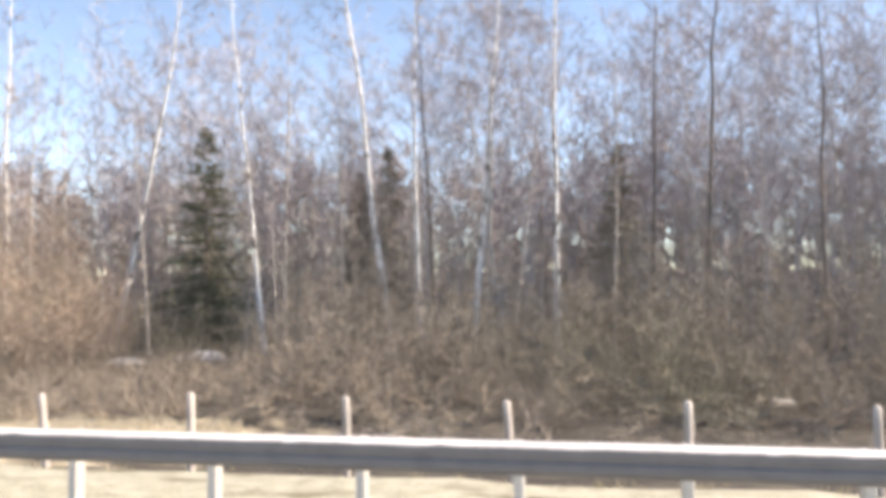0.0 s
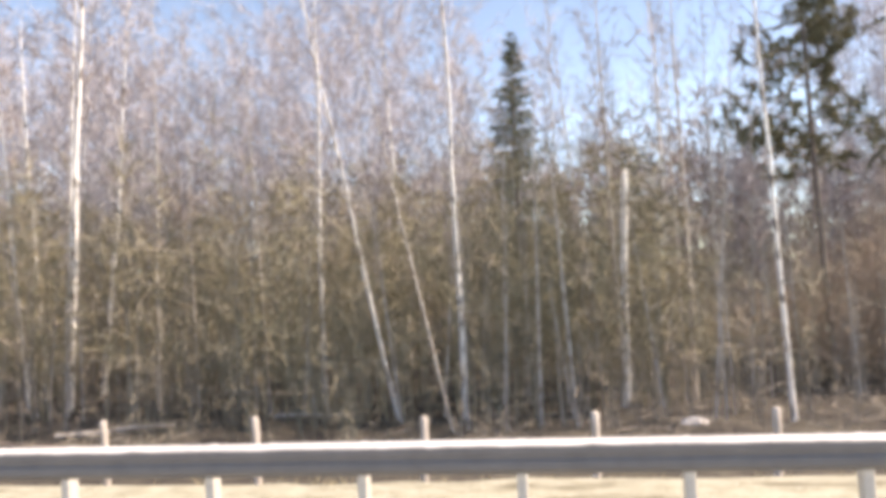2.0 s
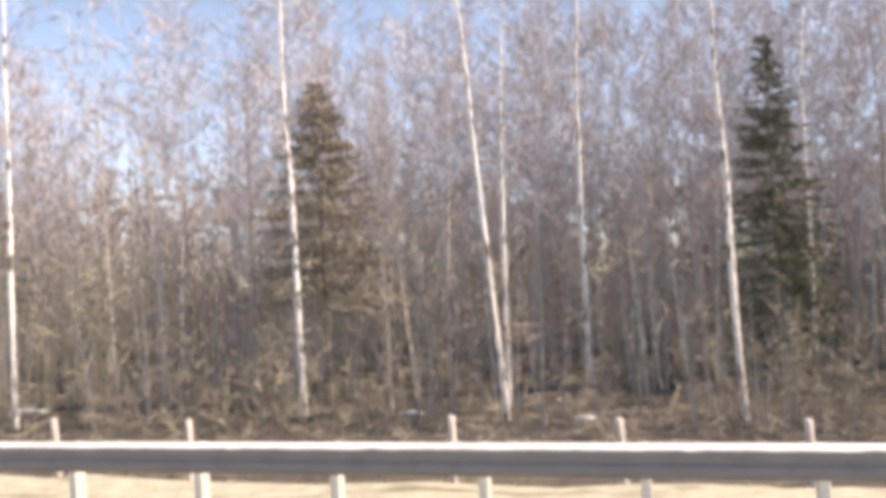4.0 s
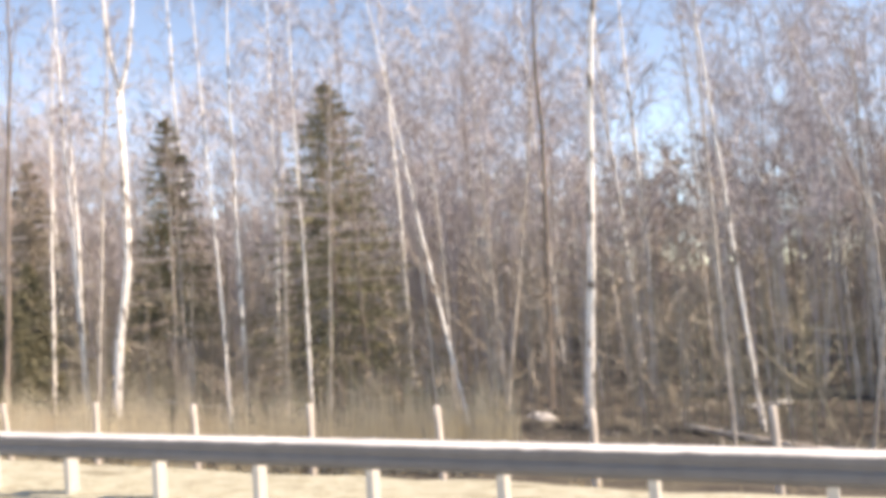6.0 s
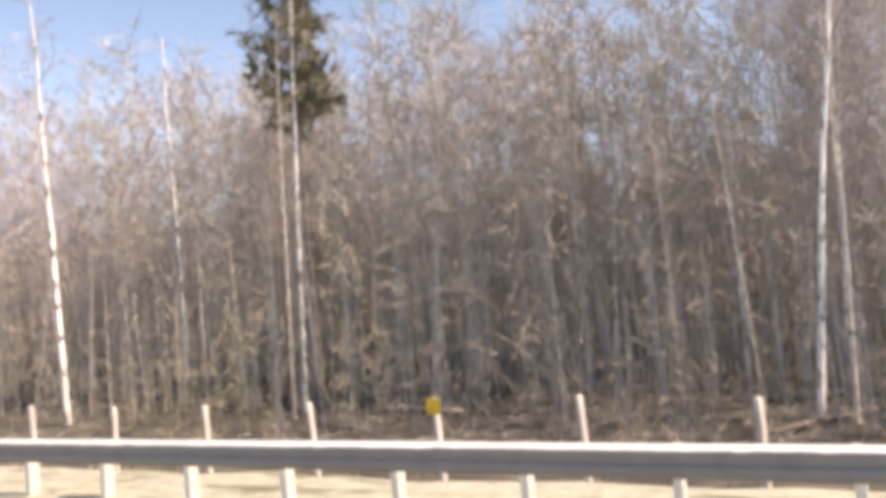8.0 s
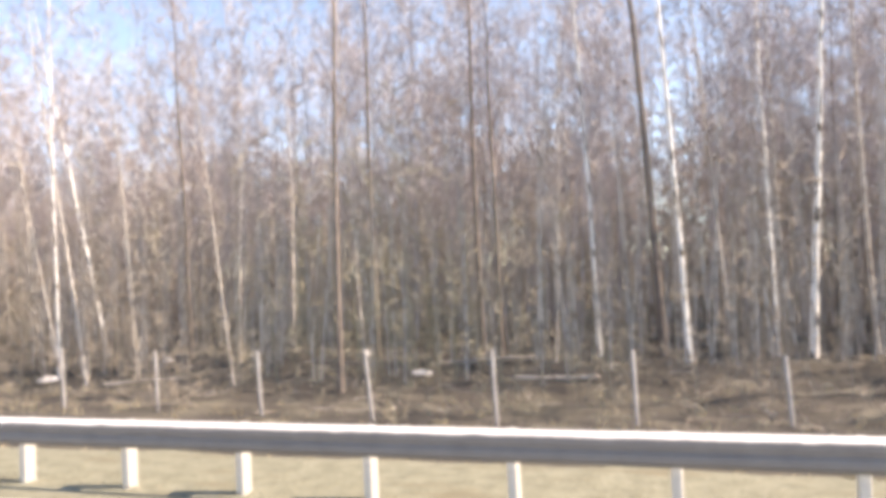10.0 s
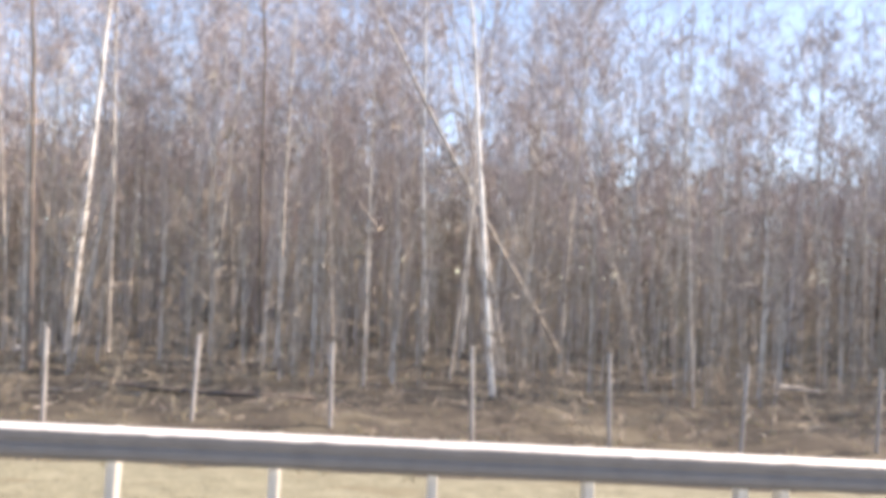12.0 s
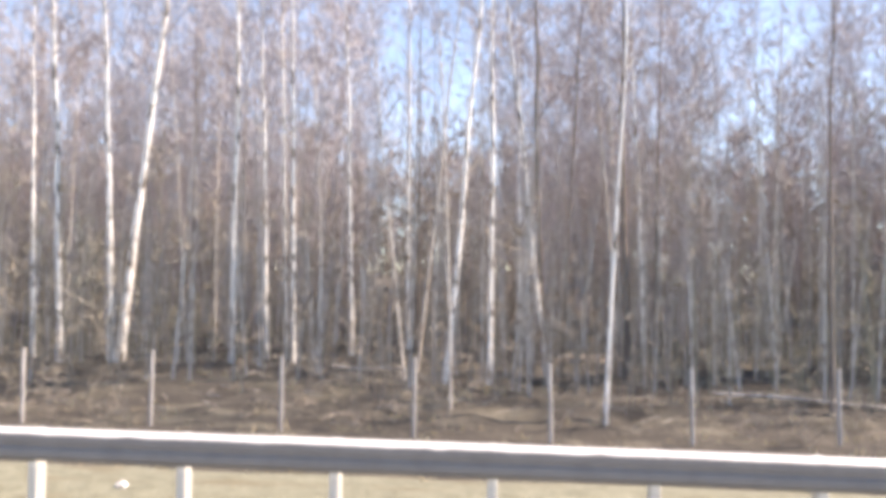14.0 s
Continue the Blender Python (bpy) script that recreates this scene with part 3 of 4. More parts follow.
# the crooked birch that forks high up
r = np.random.default_rng(5)
bend_path = np.array([(-0.8, 0, -0.3), (-0.68, 0, 1.3), (-0.48, 0, 3.0), (-0.15, 0, 4.4), (0.1, 0, 5.8), (0.17, 0, 7.2), (0.08, 0.02, 9.3), (0.03, 0.05, 12.4)])
crooked = tagged(new("birch_tree"), "crooked white birch that forks into two stems", "tree", "trees of the wood")
crooked.location = (-162.4, 22.2, float(ground_z(-162.4, 22.2)))
s = Soup()
s.tube(bend_path, [0.2, 0.17, 0.16, 0.15, 0.145, 0.135, 0.13, 0.12], 9)
s.tube([(0.03, 0.05, 12.3), (-0.45, 0.05, 14.2), (-0.6, 0, 17), (-0.7, 0, 19.5)], [0.1, 0.08, 0.05, 0.01], 7)
s.tube([(0.03, 0.05, 12.2), (0.45, 0.1, 13.4), (0.8, 0.1, 15.2), (1.0, 0.1, 18.5)], [0.09, 0.08, 0.05, 0.01], 7)
link("trunk", s.mesh("trunk", BIRCH, True), crooked)
link("crown", crown_mesh(np.concatenate([bend_path, [(-0.5, 0, 14.5), (-0.6, 0, 17), (-0.7, 0, 19.5)]]), 19, r, first=0.45), crooked)

# the birch that bends over beside the pine
leaner = tagged(new("birch_tree"), "grey-cream birch bent over with two slender stems", "tree", "trees of the wood")
leaner.location = (-303.3, 28.2, float(ground_z(-303.3, 28.2)))
bent = np.array([(0, 0, -0.3), (-0.06, 0, 1.0), (-0.45, 0, 3.95), (-1.15, 0, 5.55), (-1.7, 0, 6.8), (-2.2, 0, 8.25), (-2.8, 0.1, 10.5), (-3.3, 0.1, 13)])
s = Soup()
s.tube(bent, [0.11, 0.1, 0.09, 0.085, 0.075, 0.065, 0.045, 0.012], 8)
s.tube([(-0.45, 0, 3.95), (-0.55, 0.1, 6.0), (-1.0, 0.15, 8.0), (-1.45, 0.2, 9.9), (-1.6, 0.2, 13)], [0.075, 0.07, 0.065, 0.05, 0.012], 8)
link("trunk", s.mesh("trunk", PALE, True), leaner)
link("crown", crown_mesh(bent, 12, np.random.default_rng(6), first=0.5, count=20), leaner)

# dead trunks that lean far over against their neighbours
for foot, head, rad in (((-273.6, 26.8), (-281.2, 27.0, 11.8), 0.085),):
    gz = float(ground_z(*foot))
    dead = tagged(new("leaning_dead_tree"), "grey dead trunk leaning far over against a birch", "tree", "trees of the wood")
    dead.location = (foot[0], foot[1], gz)
    span = Vector(head) - Vector((*foot, gz))
    s = Soup()
    s.tube([tuple(span * k + Vector((0, 0, -0.4 * math.sin(k * 3.14) - 0.2 * (k == 0)))) for k in (0, 0.15, 0.35, 0.55, 0.75, 0.9, 1)], [rad * v for v in (1.25, 1, 0.92, 0.82, 0.7, 0.55, 0.3)], 8)
    link("trunk", s.mesh("trunk", PALE, True), dead)
    s = Soup()
    r = np.random.default_rng(77)
    q0 = np.outer(r.uniform(0.3, 1, 26), np.array(span)) + np.array([0, 0, -0.3])
    s.spikes(q0, q0 + r.normal(0, 0.45, q0.shape) + np.array([-0.3, 0, 0.3]), 0.018)
    link("dead_branches", s.mesh("dead_branches", DARK), dead)

# where the wood is thin and the sky comes down: middle and half width along the road
THIN = ((-38, 10), (-117, 2), (-123, 2.2), (-134, 1.6), (-147, 4), (-174, 4), (-193, 6), (-213, 7), (-235, 1.8), (-254, 2.8), (-266, 2),
        (-277, 1.5), (-296, 2), (-314, 1.6), (-330, 3.5))


def thin(x):
    x = np.asarray(x, float)
    return np.any([np.abs(x - m) < w for m, w in THIN], axis=0)


# trees that fill the wood between the ones above; few where the sky shows
def openness(x, y):
    if x > -31 and y < 36:
        return 0.0
    if -62 < x < -20 and y > 24:
        return 0.12
    if thin(x):
        return 0.3
    if -236 < x < -186 and y > 32:
        return 0.55
    return 1.0


for x0, x1, number in ((-100, -63, 11), (-236, -210, 7)):
    for i in range(number):
        x, y = x0 + (x1 - x0) * (i + random.random()) / number, random.uniform(20.5, 31)
        plant(random.choice(WHITE_BIRCH), x, y, random.uniform(14, 18), random.uniform(0.85, 1.4), random.gauss(0, 2.5), random.gauss(0, 2), random.uniform(0, 360))
        taken.append((x, y))
count = 0
for _ in range(4000):
    if count >= 120:
        break
    x, y = random.uniform(-385, 32), 26 + 20 * random.random() ** 1.1
    if random.random() > openness(x, y) or min((x - a) ** 2 + (y - b) ** 2 for a, b in taken) < 3.2:
        continue
    taken.append((x, y))
    kind = random.choice(GREY_BIRCH + DARK_TREE)
    plant(kind, x, y, random.uniform(12, 18), random.uniform(0.4, 0.75), random.gauss(-1, 2.2), random.gauss(0, 2), random.uniform(0, 360))
    count += 1


# ---- conifers ----
CONIFERS = []


def needles(s, p0, p1, r, each, length, thick):
    """Needle-clad shoots along both sides of each bough."""
    u = r.uniform(0.12, 1.0, (len(p0), each))
    q0 = (p0[:, None] + (p1 - p0)[:, None] * u[..., None]).reshape(-1, 3)
    base = np.repeat(p1 - p0, each, 0)
    base /= np.linalg.norm(base, axis=1, keepdims=True)
    d = base * 0.7 + r.normal(0, 0.6, base.shape) + np.array([0, 0, -0.1])
    d /= np.linalg.norm(d, axis=1, keepdims=True)
    s.slivers(q0, q0 + d * np.repeat(np.broadcast_to(length, (len(p0),)), each)[:, None] * r.uniform(0.5, 1.2, (len(d), 1)), thick, len(p0))


def spruce(x, y, h, width, mat=NEEDLE, label="dark green spruce with drooping boughs", seed=1, first=0.06, name="spruce_tree"):
    CONIFERS.append((x, y, width))
    r = np.random.default_rng(seed)
    ob = tagged(new(name), label, "tree", "conifers")
    ob.location = (x, y, float(ground_z(x, y)) - 0.05)
    path = wander(h, 0.03, r)
    link("trunk", stem_mesh(path, h * 0.011, DARK, 0.08), ob)
    n = int(56 * h ** 0.75)
    t = first + (0.99 - first) * r.random(n)
    p0 = along(path, t)
    a = r.random(n) * 6.283
    ln = width * 0.66 * (1 - t) ** 0.75 * r.uniform(0.6, 1.12, n) + 0.12
    p1 = p0 + np.stack([np.cos(a) * ln, np.sin(a) * ln, ln * (-0.28 + 0.5 * t)], 1)
    s = Soup()
    s.spikes(p0, p1, 0.02)
    needles(s, p0, p1, r, 30, 0.16 + 0.4 * (1 - t), 0.036)
    link("crown", s.mesh("crown", mat), ob)
    return ob


def pine(x, y, h, crown_low, width, seed=1, lean=0.0, dense=17, mat=OLIVE, label="tall pine with a bare lower trunk and tufted olive crown"):
    r = np.random.default_rng(seed)
    ob = tagged(new("pine_tree"), label, "tree", "conifers")
    z = float(ground_z(x, y)) - 0.05
    ob.matrix_basis = pose(x - math.tan(radians(lean)) * (EYE - z), y, z, 0, lean, 0)
    path = wander(h, 0.05, r)
    link("trunk", stem_mesh(path, 0.15, DARK, 0.2), ob)
    n = int(dense * width)
    t = crown_low / h + (1 - crown_low / h) * r.random(n)
    p0 = along(path, t)
    a = r.random(n) * 6.283
    ln = width * 0.5 * (1.15 - ((t - t.min()) / (1 - t.min()))) * r.uniform(0.4, 1.1, n) + 0.3
    p1 = p0 + np.stack([np.cos(a) * ln, np.sin(a) * ln, ln * r.uniform(-0.05, 0.45, n)], 1)
    s = Soup()
    s.spikes(p0, p1, 0.035)
    u = r.uniform(0.35, 1.0, (n, 7))
    q0 = (p0[:, None] + (p1 - p0)[:, None] * u[..., None]).reshape(-1, 3)
    q1 = q0 + r.normal(0, 0.45, q0.shape) + np.array([0, 0, 0.12])
    s.spikes(q0, q1, 0.015)
    needles(s, q0, q1, r, 40, 0.36, 0.034)
    link("crown", s.mesh("crown", mat), ob)
    return ob


for i, (x, y, h, w) in enumerate([(-21.5, 44.0, 13.4, 5.8), (-48.0, 40.5, 16.6, 4.2)]):
    spruce(x, y, h, w, seed=20 + i)
for i, (x, y, h, w) in enumerate([(2.4, 45.0, 11.4, 4.2), (-13.8, 50.0, 11.0, 3.6), (-11.8, 50.0, 12.6, 3.6)]):
    spruce(x, y, h, w, HAZED, "thin brownish-green spruce deep in the wood, paled for haze", 52 + i)
spruce(-125.7, 32.0, 16.6, 7.6, NEEDLE, "tall green spruce with a bare lower trunk", 22, 0.24)
spruce(-156.6, 27.3, 13.2, 7.2, OLIVE, "dull olive-green spruce with ragged boughs", 48)
spruce(-168.6, 21.8, 5.2, 3.4, OLIVE, "low olive-green young spruce at the wood's edge", 44)
spruce(-170.4, 24.5, 6.6, 2.8, OLIVE, "low olive-green young spruce at the wood's edge", 45)
spruce(-176.3, 29.45, 12.6, 5.0, HAZED, "brownish-green spruce with ragged boughs, paled for haze", 43, 0.16)
spruce(-88.0, 31.0, 13.0, 4.2, NEEDLE, "dark green spruce with drooping boughs", 46)
spruce(-78.8, 36.0, 15.0, 4.4, NEEDLE, "dark green spruce with drooping boughs", 47)
spruce(-104.5, 28.1, 12.4, 6.8, HAZED, "brownish-green spruce with ragged boughs, paled for haze", 41, 0.3)
spruce(-168.4, 31.2, 14.0, 5.0, OLIVE, "olive-green spruce with a thin top", 42, 0.2)
for i, (x, y, h, low, w, lean) in enumerate([(-303.0, 28.7, 21.0, 6.3, 6.6, 0), (-206.0, 27.5, 20.0, 11.5, 4.0, 0)]):
    pine(x, y, h, low, w, 60 + i, lean)


pine(-36.8, 30.0, 17.0, 7.6, 6.2, 60, -2, 8.5)


# ---- undergrowth and far wood ----
def thicket(name, label, mat, x, y, h, twigs, stem, seed, rise=0.8, reach=0.3, fine=0.3, low=0.15, taper=1.1, shoots=0, hair=0.012, spray=0.7):
    r = np.random.default_rng(seed)
    n = len(x)
    p0 = np.stack([x, y, ground_z(x, y) - 0.05], 1)
    top = p0 + np.stack([r.normal(0, 0.06, n) * h, r.normal(0, 0.06, n) * h, h], 1)
    s = Soup()
    s.spikes(p0, top, stem * (0.5 + h / h.max() * 0.7))
    u = r.uniform(low, 0.99, (n, twigs))
    q0 = (p0[:, None] + (top - p0)[:, None] * u[..., None]).reshape(-1, 3)
    hh = np.repeat(h, twigs)
    d = r.normal(0, 1, q0.shape)
    d[:, 2] = rise * r.uniform(0.4, 1.5, len(d))
    d /= np.linalg.norm(d, axis=1, keepdims=True)
    ln = hh * reach * (taper - u.ravel()) * r.uniform(0.4, 1.1, len(hh)) + 0.15
    q1 = q0 + d * ln[:, None]
    s.spikes(q0, q1, stem * fine)
    if shoots:
        u = r.uniform(0.1, 1.0, (len(q0), shoots))
        w0 = (q0[:, None] + (q1 - q0)[:, None] * u[..., None]).reshape(-1, 3)
        d = np.repeat((q1 - q0) / np.linalg.norm(q1 - q0, axis=1, keepdims=True), shoots, 0) * 0.6 + r.normal(0, 0.6, w0.shape)
        s.slivers(w0, w0 + d * r.uniform(0.5, 1.5, (len(d), 1)) * spray, hair, seed)
    return tagged(link(name, s.mesh(name, mat)), label, "undergrowth", kind="stuff")


def shaded(x, y):
    """The ground before a conifer, where its boughs keep the brush down."""
    return np.any([(np.abs(x - a) < 0.5 * w + 0.12 * (b - y)) & (y < b + 0.5) & (y > b - 11) for a, b, w in CONIFERS], axis=0)


def scatter(n, x0, x1, y0, y1, power=1.0):
    return rng.uniform(x0, x1, n), y0 + (y1 - y0) * rng.random(n) ** power


def gap(x):
    """Where the wood opens and the sky comes down."""
    return (x > -47) & (x < -24)


def clearing(x, y):
    """The glade at the start, where only low brush stands before the trees."""
    return (x > -31) & (y < 37)


def trodden(x, y):
    """The strip of the glade where the brush lies low and old snow shows."""
    return np.where((x > -23.5) & (x < -11.5) & (y < 38.2), 0.07, 1.0)


x, y = scatter(4500, -400, 45, 21, 48, 1.0)
h = rng.uniform(3.5, 10.0, len(x)) * np.where(gap(x), 0.7, 1.0) * np.where(shaded(x, y), 0.35, 1.0)
h = np.where(clearing(x, y), rng.uniform(2.0, 4.4, len(x)) * np.clip((y - 20) / 14, 0.2, 1.0) * trodden(x, y), h)
thicket("undergrowth", "dense leafless brown saplings under the trees", BRUSH, x, y, h, 8, 0.022, 1, reach=0.26, fine=0.5, rise=1.0, shoots=4, hair=0.016, spray=0.8)
x, y = scatter(4400, -400, 45, 17.5, 32)
h = rng.uniform(0.6, 2.6, len(x)) * np.where(y < 19.5, 0.5, 1.0) * np.where(clearing(x, y), 0.6, 1.0) * trodden(x, y)
thicket("undergrowth", "low tangled brown brush along the wood's edge", BRUSH, x, y, h, 6, 0.013, 2, rise=0.3, reach=0.55, fine=0.55, low=0.02, shoots=3, hair=0.011, spray=0.4)
x, y = scatter(1100, -400, -31, 19.8, 25)
thicket("undergrowth", "slender upright brown shoots before the first trunks", BRUSH, x, y, rng.uniform(1.8, 5.0, len(x)), 7, 0.014, 21, rise=1.6, reach=0.25, fine=0.6, low=0.05, shoots=2, hair=0.01, spray=0.45)
x, y = scatter(300, -38, -22.5, 28, 38)
x = x + rng.normal(0, 0.8, len(x))
h = rng.uniform(4.5, 7.6, len(x)) * (0.35 + 1.05 * np.exp(-((x + 29) / 5.5) ** 2))
thicket("undergrowth", "reddish-brown leafless willow thicket", RUST, x, y, h, 16, 0.02, 3, reach=0.27, fine=0.45, rise=1.3, taper=1.2, shoots=6, hair=0.0075, spray=1.0)
x, y = scatter(1050, -30, 40, 22.5, 37)
thicket("undergrowth", "dense dark brown leafless brush filling the glade", BRUSH, x, y, rng.uniform(2.8, 5.6, len(x)) * np.clip((y - 20) / 11, 0.2, 1.25) * trodden(x, y), 12, 0.018, 15, reach=0.38, fine=0.5, rise=0.9, low=0.02, shoots=6, hair=0.0085, spray=0.95)
x, y = scatter(420, -78, -42, 23, 37)
thicket("undergrowth", "olive-brown leafless thicket with a dense crown", MOSSY, x, y, rng.uniform(5, 9.5, len(x)), 16, 0.025, 9, reach=0.26, fine=0.5, rise=0.5, shoots=8, hair=0.016, spray=0.8)
x, y = scatter(2600, -400, 45, 22, 46)
keep = ~clearing(x, y) & ((x < -225) | (rng.random(len(x)) < 0.7))
x, y = x[keep], y[keep]
thicket("saplings", "thin pale-barked birch saplings standing close together", PALE, x, y, rng.uniform(4, 11, len(x)) * np.where(gap(x) | shaded(x, y), 0.5, 1.0), 8, 0.04, 5, reach=0.12)
x, y = scatter(1500, -400, -31, 21.5, 33)
keep = ~shaded(x, y) & ((x < -226) | (rng.random(len(x)) < 0.6))
x, y = x[keep], y[keep]
thicket("saplings", "slender cream-barked young birches along the wood's edge", PALE, x, y, rng.uniform(5, 12, len(x)), 6, 0.05, 25, reach=0.1, low=0.4, rise=1.5)
x, y = scatter(2600, -430, 60, 31, 58)
keep = (~thin(x) | (rng.random(len(x)) < 0.12)) & ~clearing(x, y - 5) & ~shaded(x, y)
x, y = x[keep], y[keep]
h = rng.uniform(14, 20, len(x)) + np.where((x < -228) | (x > -30), 3.0, 0.0)
thicket("canopy_twigs", "fine leafless twigs of the wood's crowns, tinted pale mauve for haze", HAZE, x, y, h, 13, 0.036, 6, reach=0.2, fine=0.42, low=0.3, rise=1.2, taper=1.35, shoots=19, hair=0.0155, spray=1.05)
x, y = scatter(1000, -400, -226, 31, 48)
keep = (~thin(x) | (rng.random(len(x)) < 0.35)) & ~shaded(x, y)
thicket("canopy_twigs", "close grey-brown leafless twigs of the thinner trees", FARWOOD, x[keep], y[keep], rng.uniform(11, 18, keep.sum()), 12, 0.03, 31, reach=0.2, fine=0.42, low=0.2, rise=1.2, taper=1.3, shoots=18, hair=0.013, spray=1.0)
x, y = scatter(950, -226, 60, 34, 58)
keep = (~thin(x) | (rng.random(len(x)) < 0.1)) & ~clearing(x, y - 5) & ~shaded(x, y)
thicket("canopy_twigs", "fine leafless twigs of taller crowns, tinted pale mauve for haze", HAZE, x[keep], y[keep], rng.uniform(17, 23, keep.sum()), 13, 0.036, 32, reach=0.2, fine=0.42, low=0.45, rise=1.1, taper=1.35, shoots=19, hair=0.016, spray=1.05)
x, y = scatter(430, -224, -184, 28, 46)
thicket("young_stand", "close stand of tan-brown leafless young trees", TAN, x, y, rng.uniform(13, 18.5, len(x)), 18, 0.04, 7, reach=0.14, fine=0.45, low=0.2, rise=1.1, taper=1.25, shoots=14, hair=0.015, spray=1.0)
x, y = scatter(2300, -460, 100, 46, 85, 0.8)
h = rng.uniform(9, 15.5, len(x)) * np.where((x > -75) & (x < 40), 1.15, 1.0) * (1 + 0.12 * np.sin(x * 0.13))
thicket("far_wood", "hazy grey-brown leafless far woodland", FARWOOD, x, y, h, 9, 0.06, 4, reach=0.24, fine=0.5, rise=1.5, taper=1.2, shoots=8, hair=0.05, spray=1.1)
x, y = scatter(1500, -430, 80, 44, 56)
thicket("far_wood", "low hazy brushwood at the back of the wood", TAN, x, y, rng.uniform(6, 12, len(x)), 8, 0.05, 10, reach=0.3, fine=0.5, rise=0.9, low=0.02, shoots=7, hair=0.045, spray=1.0)
x, y = scatter(1150, -560, 190, 86, 112)
thicket("far_wood", "distant grey-brown woodland that closes the view", FARWOOD, x, y, rng.uniform(13, 19, len(x)), 11, 0.14, 17, reach=0.26, fine=0.5, rise=0.8, low=0.0, taper=1.2, shoots=12, hair=0.15, spray=1.9)
# Unseen trees behind the camera, added to dim light on rail and wood.
x, y = scatter(650, -470, 110, -42, -24)
thicket("far_wood", "unseen leafless woodland added across the road to cut sky light", FARWOOD, x, y, rng.uniform(9, 16, len(x)), 30, 0.1, 8, reach=0.22, fine=0.6)

# ---- dry grass ----
def grass(name, label, mat, x, y, h, seed, thick=0.01, blades=6, sway=0.3):
    r = np.random.default_rng(seed)
    p0 = np.stack([x, y, ground_z(x, y) - 0.02], 1)
    q0 = np.repeat(p0, blades, 0) + np.concatenate([r.normal(0, 0.07, (len(x) * blades, 2)), np.zeros((len(x) * blades, 1))], 1)
    hh = np.repeat(h, blades) * r.uniform(0.4, 1.1, len(q0))
    q1 = q0 + np.stack([r.normal(0, sway, len(q0)) * hh, r.normal(0, sway, len(q0)) * hh, hh], 1)
    s = Soup()
    s.spikes(q0, q1, thick)
    tagged(link(name, s.mesh(name, mat)), label, "grass", kind="stuff")


x, y = scatter(4200, -385, 40, 9.5, 19)
grass("dry_grass", "short pale dry grass tufts on the bank", STRAW, x, y, rng.uniform(0.08, 0.3, len(x)), 11)
x, y = scatter(1900, -24, -9, 15.8, 20.8)
grass("dry_grass", "sunlit tussocks of tall dry grass on the bank", BLEACHED, x, y, rng.uniform(0.2, 0.6, len(x)), 14, 0.016, 9)
x, y = scatter(1500, -385, -222, 16.8, 23)
grass("dry_grass", "flattened pale dry grass among dark leaf litter", STRAW, x, y, rng.uniform(0.06, 0.28, len(x)), 16, 0.012, 7)
x, y = scatter(700, -168, -146, 15.5, 19.5)
grass("reeds", "tall straw-coloured dry reeds beyond the fence", BLEACHED, x, y, rng.uniform(0.9, 2.5, len(x)), 12, 0.014, 9, 0.1)


# Dark blades stand in for the shadow line of the rail and posts.
x = np.arange(-385, 40, 0.1) + rng.normal(0, 0.05, 4250)
x = x[(np.sin(x * 4.2) + np.sin(x * 1.3) > rng.normal(-0.2, 0.9, len(x)))]
grass("verge_debris", "dark dead grass standing in for the shadow line under the guardrail", BRUSH, x, 7.55 + rng.normal(0, 0.05, len(x)), rng.uniform(0.02, 0.09, len(x)), 13, 0.01, 4)


# ---- remains of snow, logs, markers ----
def snow_patch(x, y, w, seed):
    r = np.random.default_rng(seed)
    rings, seg = 5, 22
    z0 = float(ground_z(x, y))
    a = np.arange(seg) * 2 * np.pi / seg
    edge = 1 + 0.25 * np.sin(2 * a + r.random() * 6) + 0.15 * np.sin(5 * a + r.random() * 6) + r.normal(0, 0.05, seg)
    deep = max(0.09, 0.11 * w)
    v = [(0, 0, deep + 0.01)]
    for k in range(1, rings + 1):
        t = k / rings
        for j in range(seg):
            v.append((math.cos(a[j]) * edge[j] * t * w / 2, math.sin(a[j]) * edge[j] * t * w * 0.3, deep * (1 - t ** 2.5) - 0.05 * (k == rings) + r.normal(0, 0.008)))
    f = [(0, 1 + j, 1 + (j + 1) % seg) for j in range(seg)]
    for k in range(rings - 1):
        for j in range(seg):
            p, q = 1 + k * seg + j, 1 + k * seg + (j + 1) % seg
            f += [(p, p + seg, q + seg), (p, q + seg, q)]
    s = Soup()
    s.add(v, f)
    tagged(link("snow_patch", s.mesh("snow_patch", SNOW, True), None, pose(x, y, z0 + 0.04, 0, 0, r.uniform(-15, 15))), "small dirty remnant of old snow on leaf litter", "snow patch", "snow remnants")


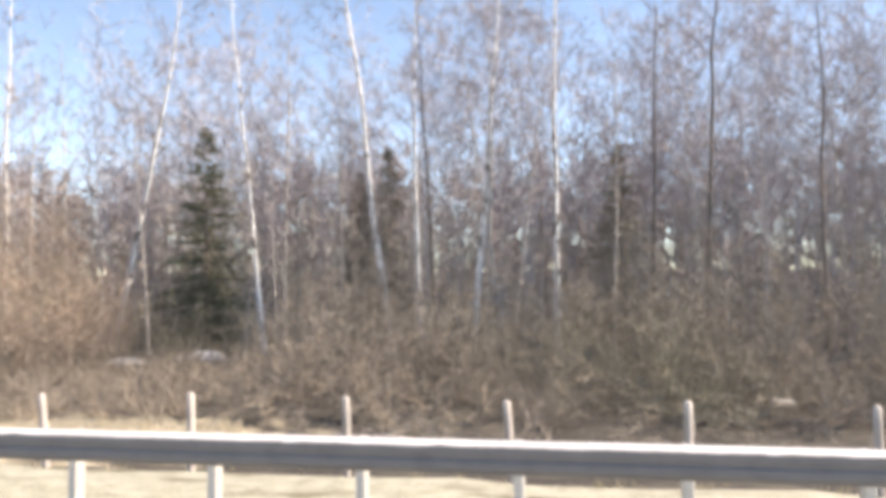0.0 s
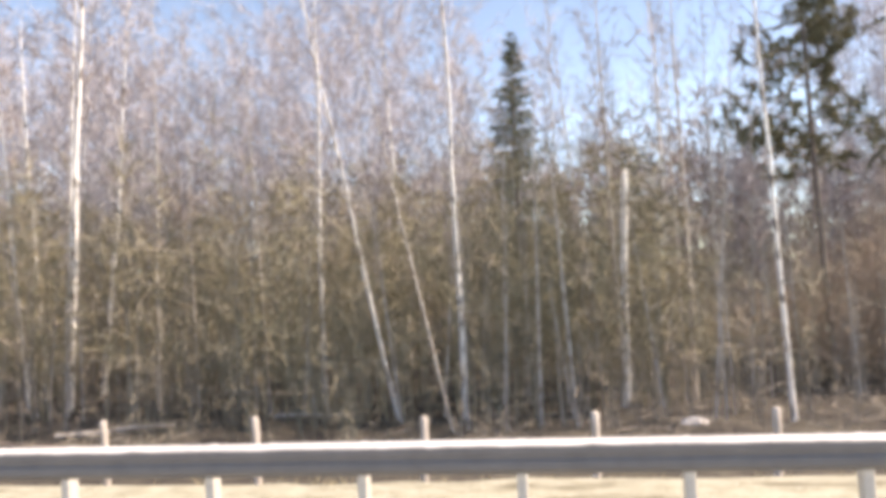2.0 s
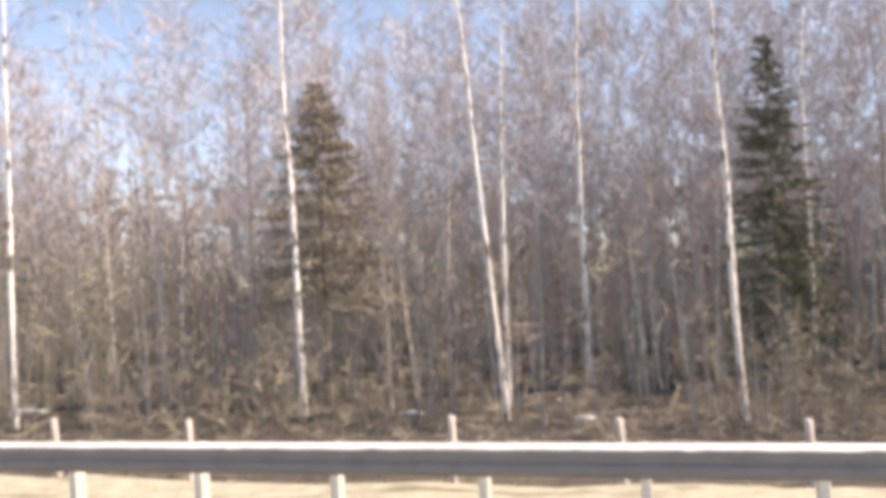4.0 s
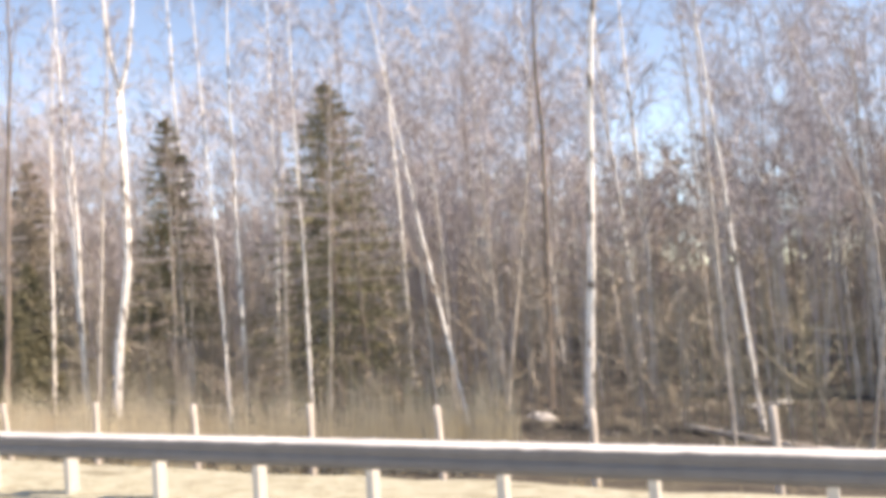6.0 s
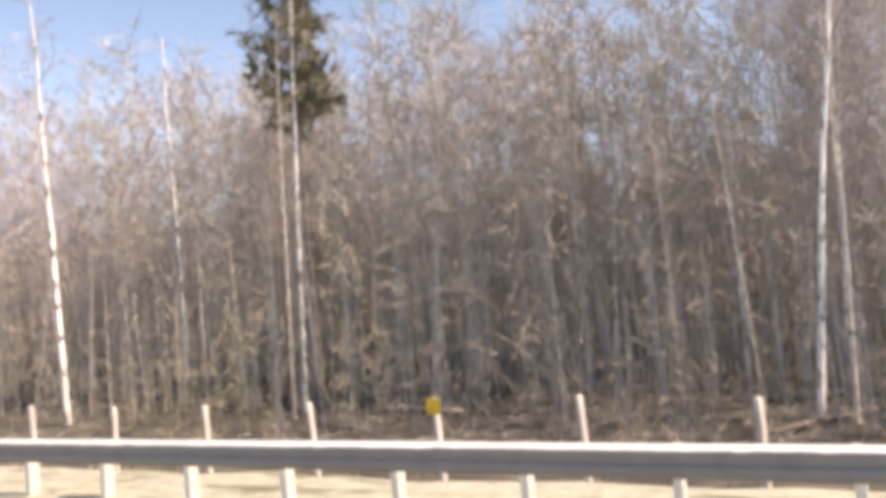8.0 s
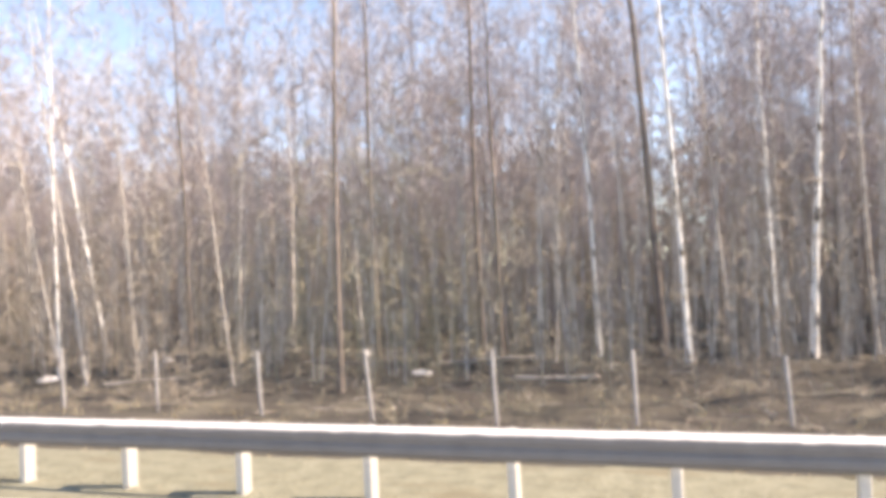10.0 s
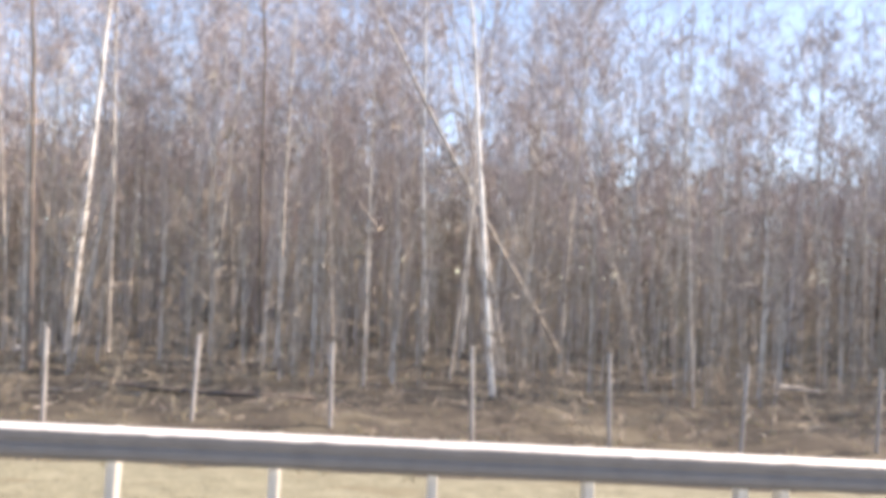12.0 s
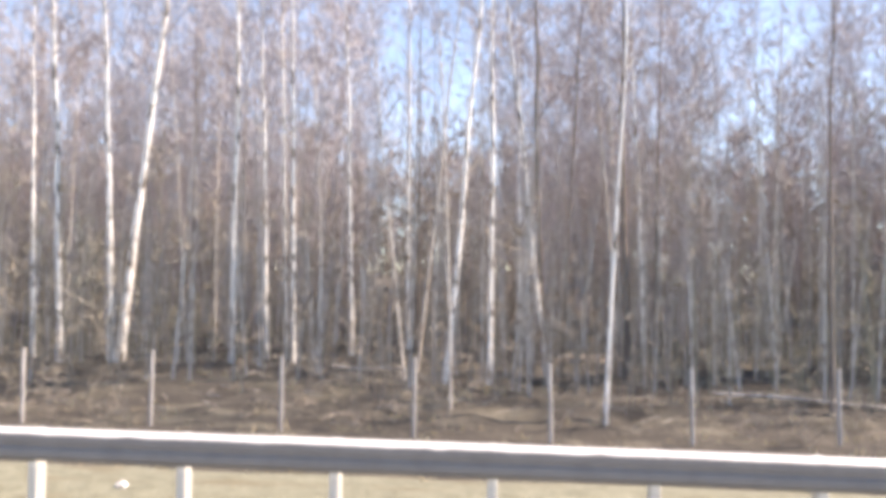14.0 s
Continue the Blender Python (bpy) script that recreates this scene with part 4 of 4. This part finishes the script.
for i, (x, y, w) in enumerate([
        (-18.5, 37.6, 5.0), (6.6, 27.5, 1.8), (-21.9, 36.2, 3.4), (-30.5, 28.3, 1.1), (-35.0, 27.5, 2.0), (-30.0, 34.0, 0.7), (-34.5, 33.7, 0.6),
        (-38.2, 33.9, 0.9), (-43.0, 21.6, 1.3), (-100.7, 26.1, 0.9), (-94.8, 24.0, 1.0), (-107.6, 19.9, 0.6), (-115.4, 25.2, 2.0), (-129.8, 30.2, 0.7),
        (-136.5, 22.3, 0.9), (-147.5, 24.6, 1.9), (-176.6, 24.9, 1.4), (-175.4, 24.5, 1.2), (-241.7, 23.1, 1.0), (-245.0, 26.2, 0.9),
        (-253.0, 25.5, 0.6), (-255.7, 22.3, 1.3), (-267.7, 27.2, 0.5), (-294.5, 34.0, 0.5), (-291.4, 25.2, 0.5)]):
    snow_patch(x, y, w * 0.65, 500 + i)

for x, y, ln, turn in ((-140.8, 26.9, 1.4, 14),):
    s = Soup()
    s.tube([(0, 0, -ln / 2), (0.03, 0, 0), (0, 0.02, ln / 2)], [0.1, 0.095, 0.085], 9)
    tagged(link("birch_log", s.mesh("birch_log", BIRCH, True), None, pose(x, y, float(ground_z(x, y)) + 0.1, 0, 84, turn)), "short fallen white birch log on the ground", "log", "fallen logs")

for i in range(46):
    x, y = random.uniform(-375, 30), random.uniform(20, 31)
    ln, rad = random.uniform(2.0, 5.5), random.uniform(0.05, 0.1)
    s = Soup()
    s.tube([(0, 0, -ln / 2), (random.uniform(-0.08, 0.08), 0, -ln / 6), (random.uniform(-0.08, 0.08), 0, ln / 6), (0, 0, ln / 2)], [rad, rad * 0.95, rad * 0.85, rad * 0.7], 7)
    q0 = np.stack([rng.normal(0, 0.02, 5), rng.normal(0, 0.02, 5), rng.uniform(-ln / 2, ln / 2, 5)], 1)
    s.spikes(q0, q0 + rng.normal(0, 0.25, (5, 3)), 0.012)
    tagged(link("fallen_log", s.mesh("fallen_log", (PALE, DARK)[i % 2], True), None, pose(x, y, float(ground_z(x, y)) + 0.1, 0, 90 + random.uniform(-3, 3), random.gauss(0, 25))),
           ("weathered pale fallen trunk on the leaf litter", "dark rotting fallen trunk on the leaf litter")[i % 2], "log", "fallen logs")
n = 7000
x, y = scatter(n, -385, 40, 18.5, 34)
a = rng.uniform(0, 6.283, n)
ln = rng.uniform(0.2, 1.2, n)
p0 = np.stack([x, y, ground_z(x, y) + 0.03], 1)
s = Soup()
s.spikes(p0, p0 + np.stack([np.cos(a) * ln, np.sin(a) * ln, rng.uniform(0, 0.25, n)], 1), rng.uniform(0.008, 0.022, n))
tagged(link("dead_sticks", s.mesh("dead_sticks", PALE)), "dead sticks and twigs strewn on the forest floor", "sticks", kind="stuff")

for x, y, z in ((-194.1, 14.73, 0.0), (-303.5, 17.66, 0.5)):
    plate = tagged(new("marker_plate"), "small yellow marker plate on a fence post", "marker plate", "marker plates")
    plate.location = (x, y, z)
    link("plate", block_mesh("plate", YELLOW, [((-0.16, -0.012, -0.17), (0.16, -0.004, 0.17), 0.002)]), plate)
    link("bracket", block_mesh("bracket", STEEL, [((-0.03, -0.004, -0.05), (0.03, 0.08, 0.05), 0.004)]), plate)

# crumpled paper on the verge
bm = bmesh.new()
bmesh.ops.create_icosphere(bm, subdivisions=2, radius=0.07)
for vert in bm.verts:
    vert.co *= random.uniform(0.65, 1.15)
    vert.co.z *= 0.6
me = bpy.data.meshes.new("paper")
bm.to_mesh(me)
bm.free()
me.materials.append(SNOW)
tagged(link("crumpled_paper", me, None, pose(-330.31, 8.40, 0.03)), "small crumpled white paper on the dry verge", "litter")
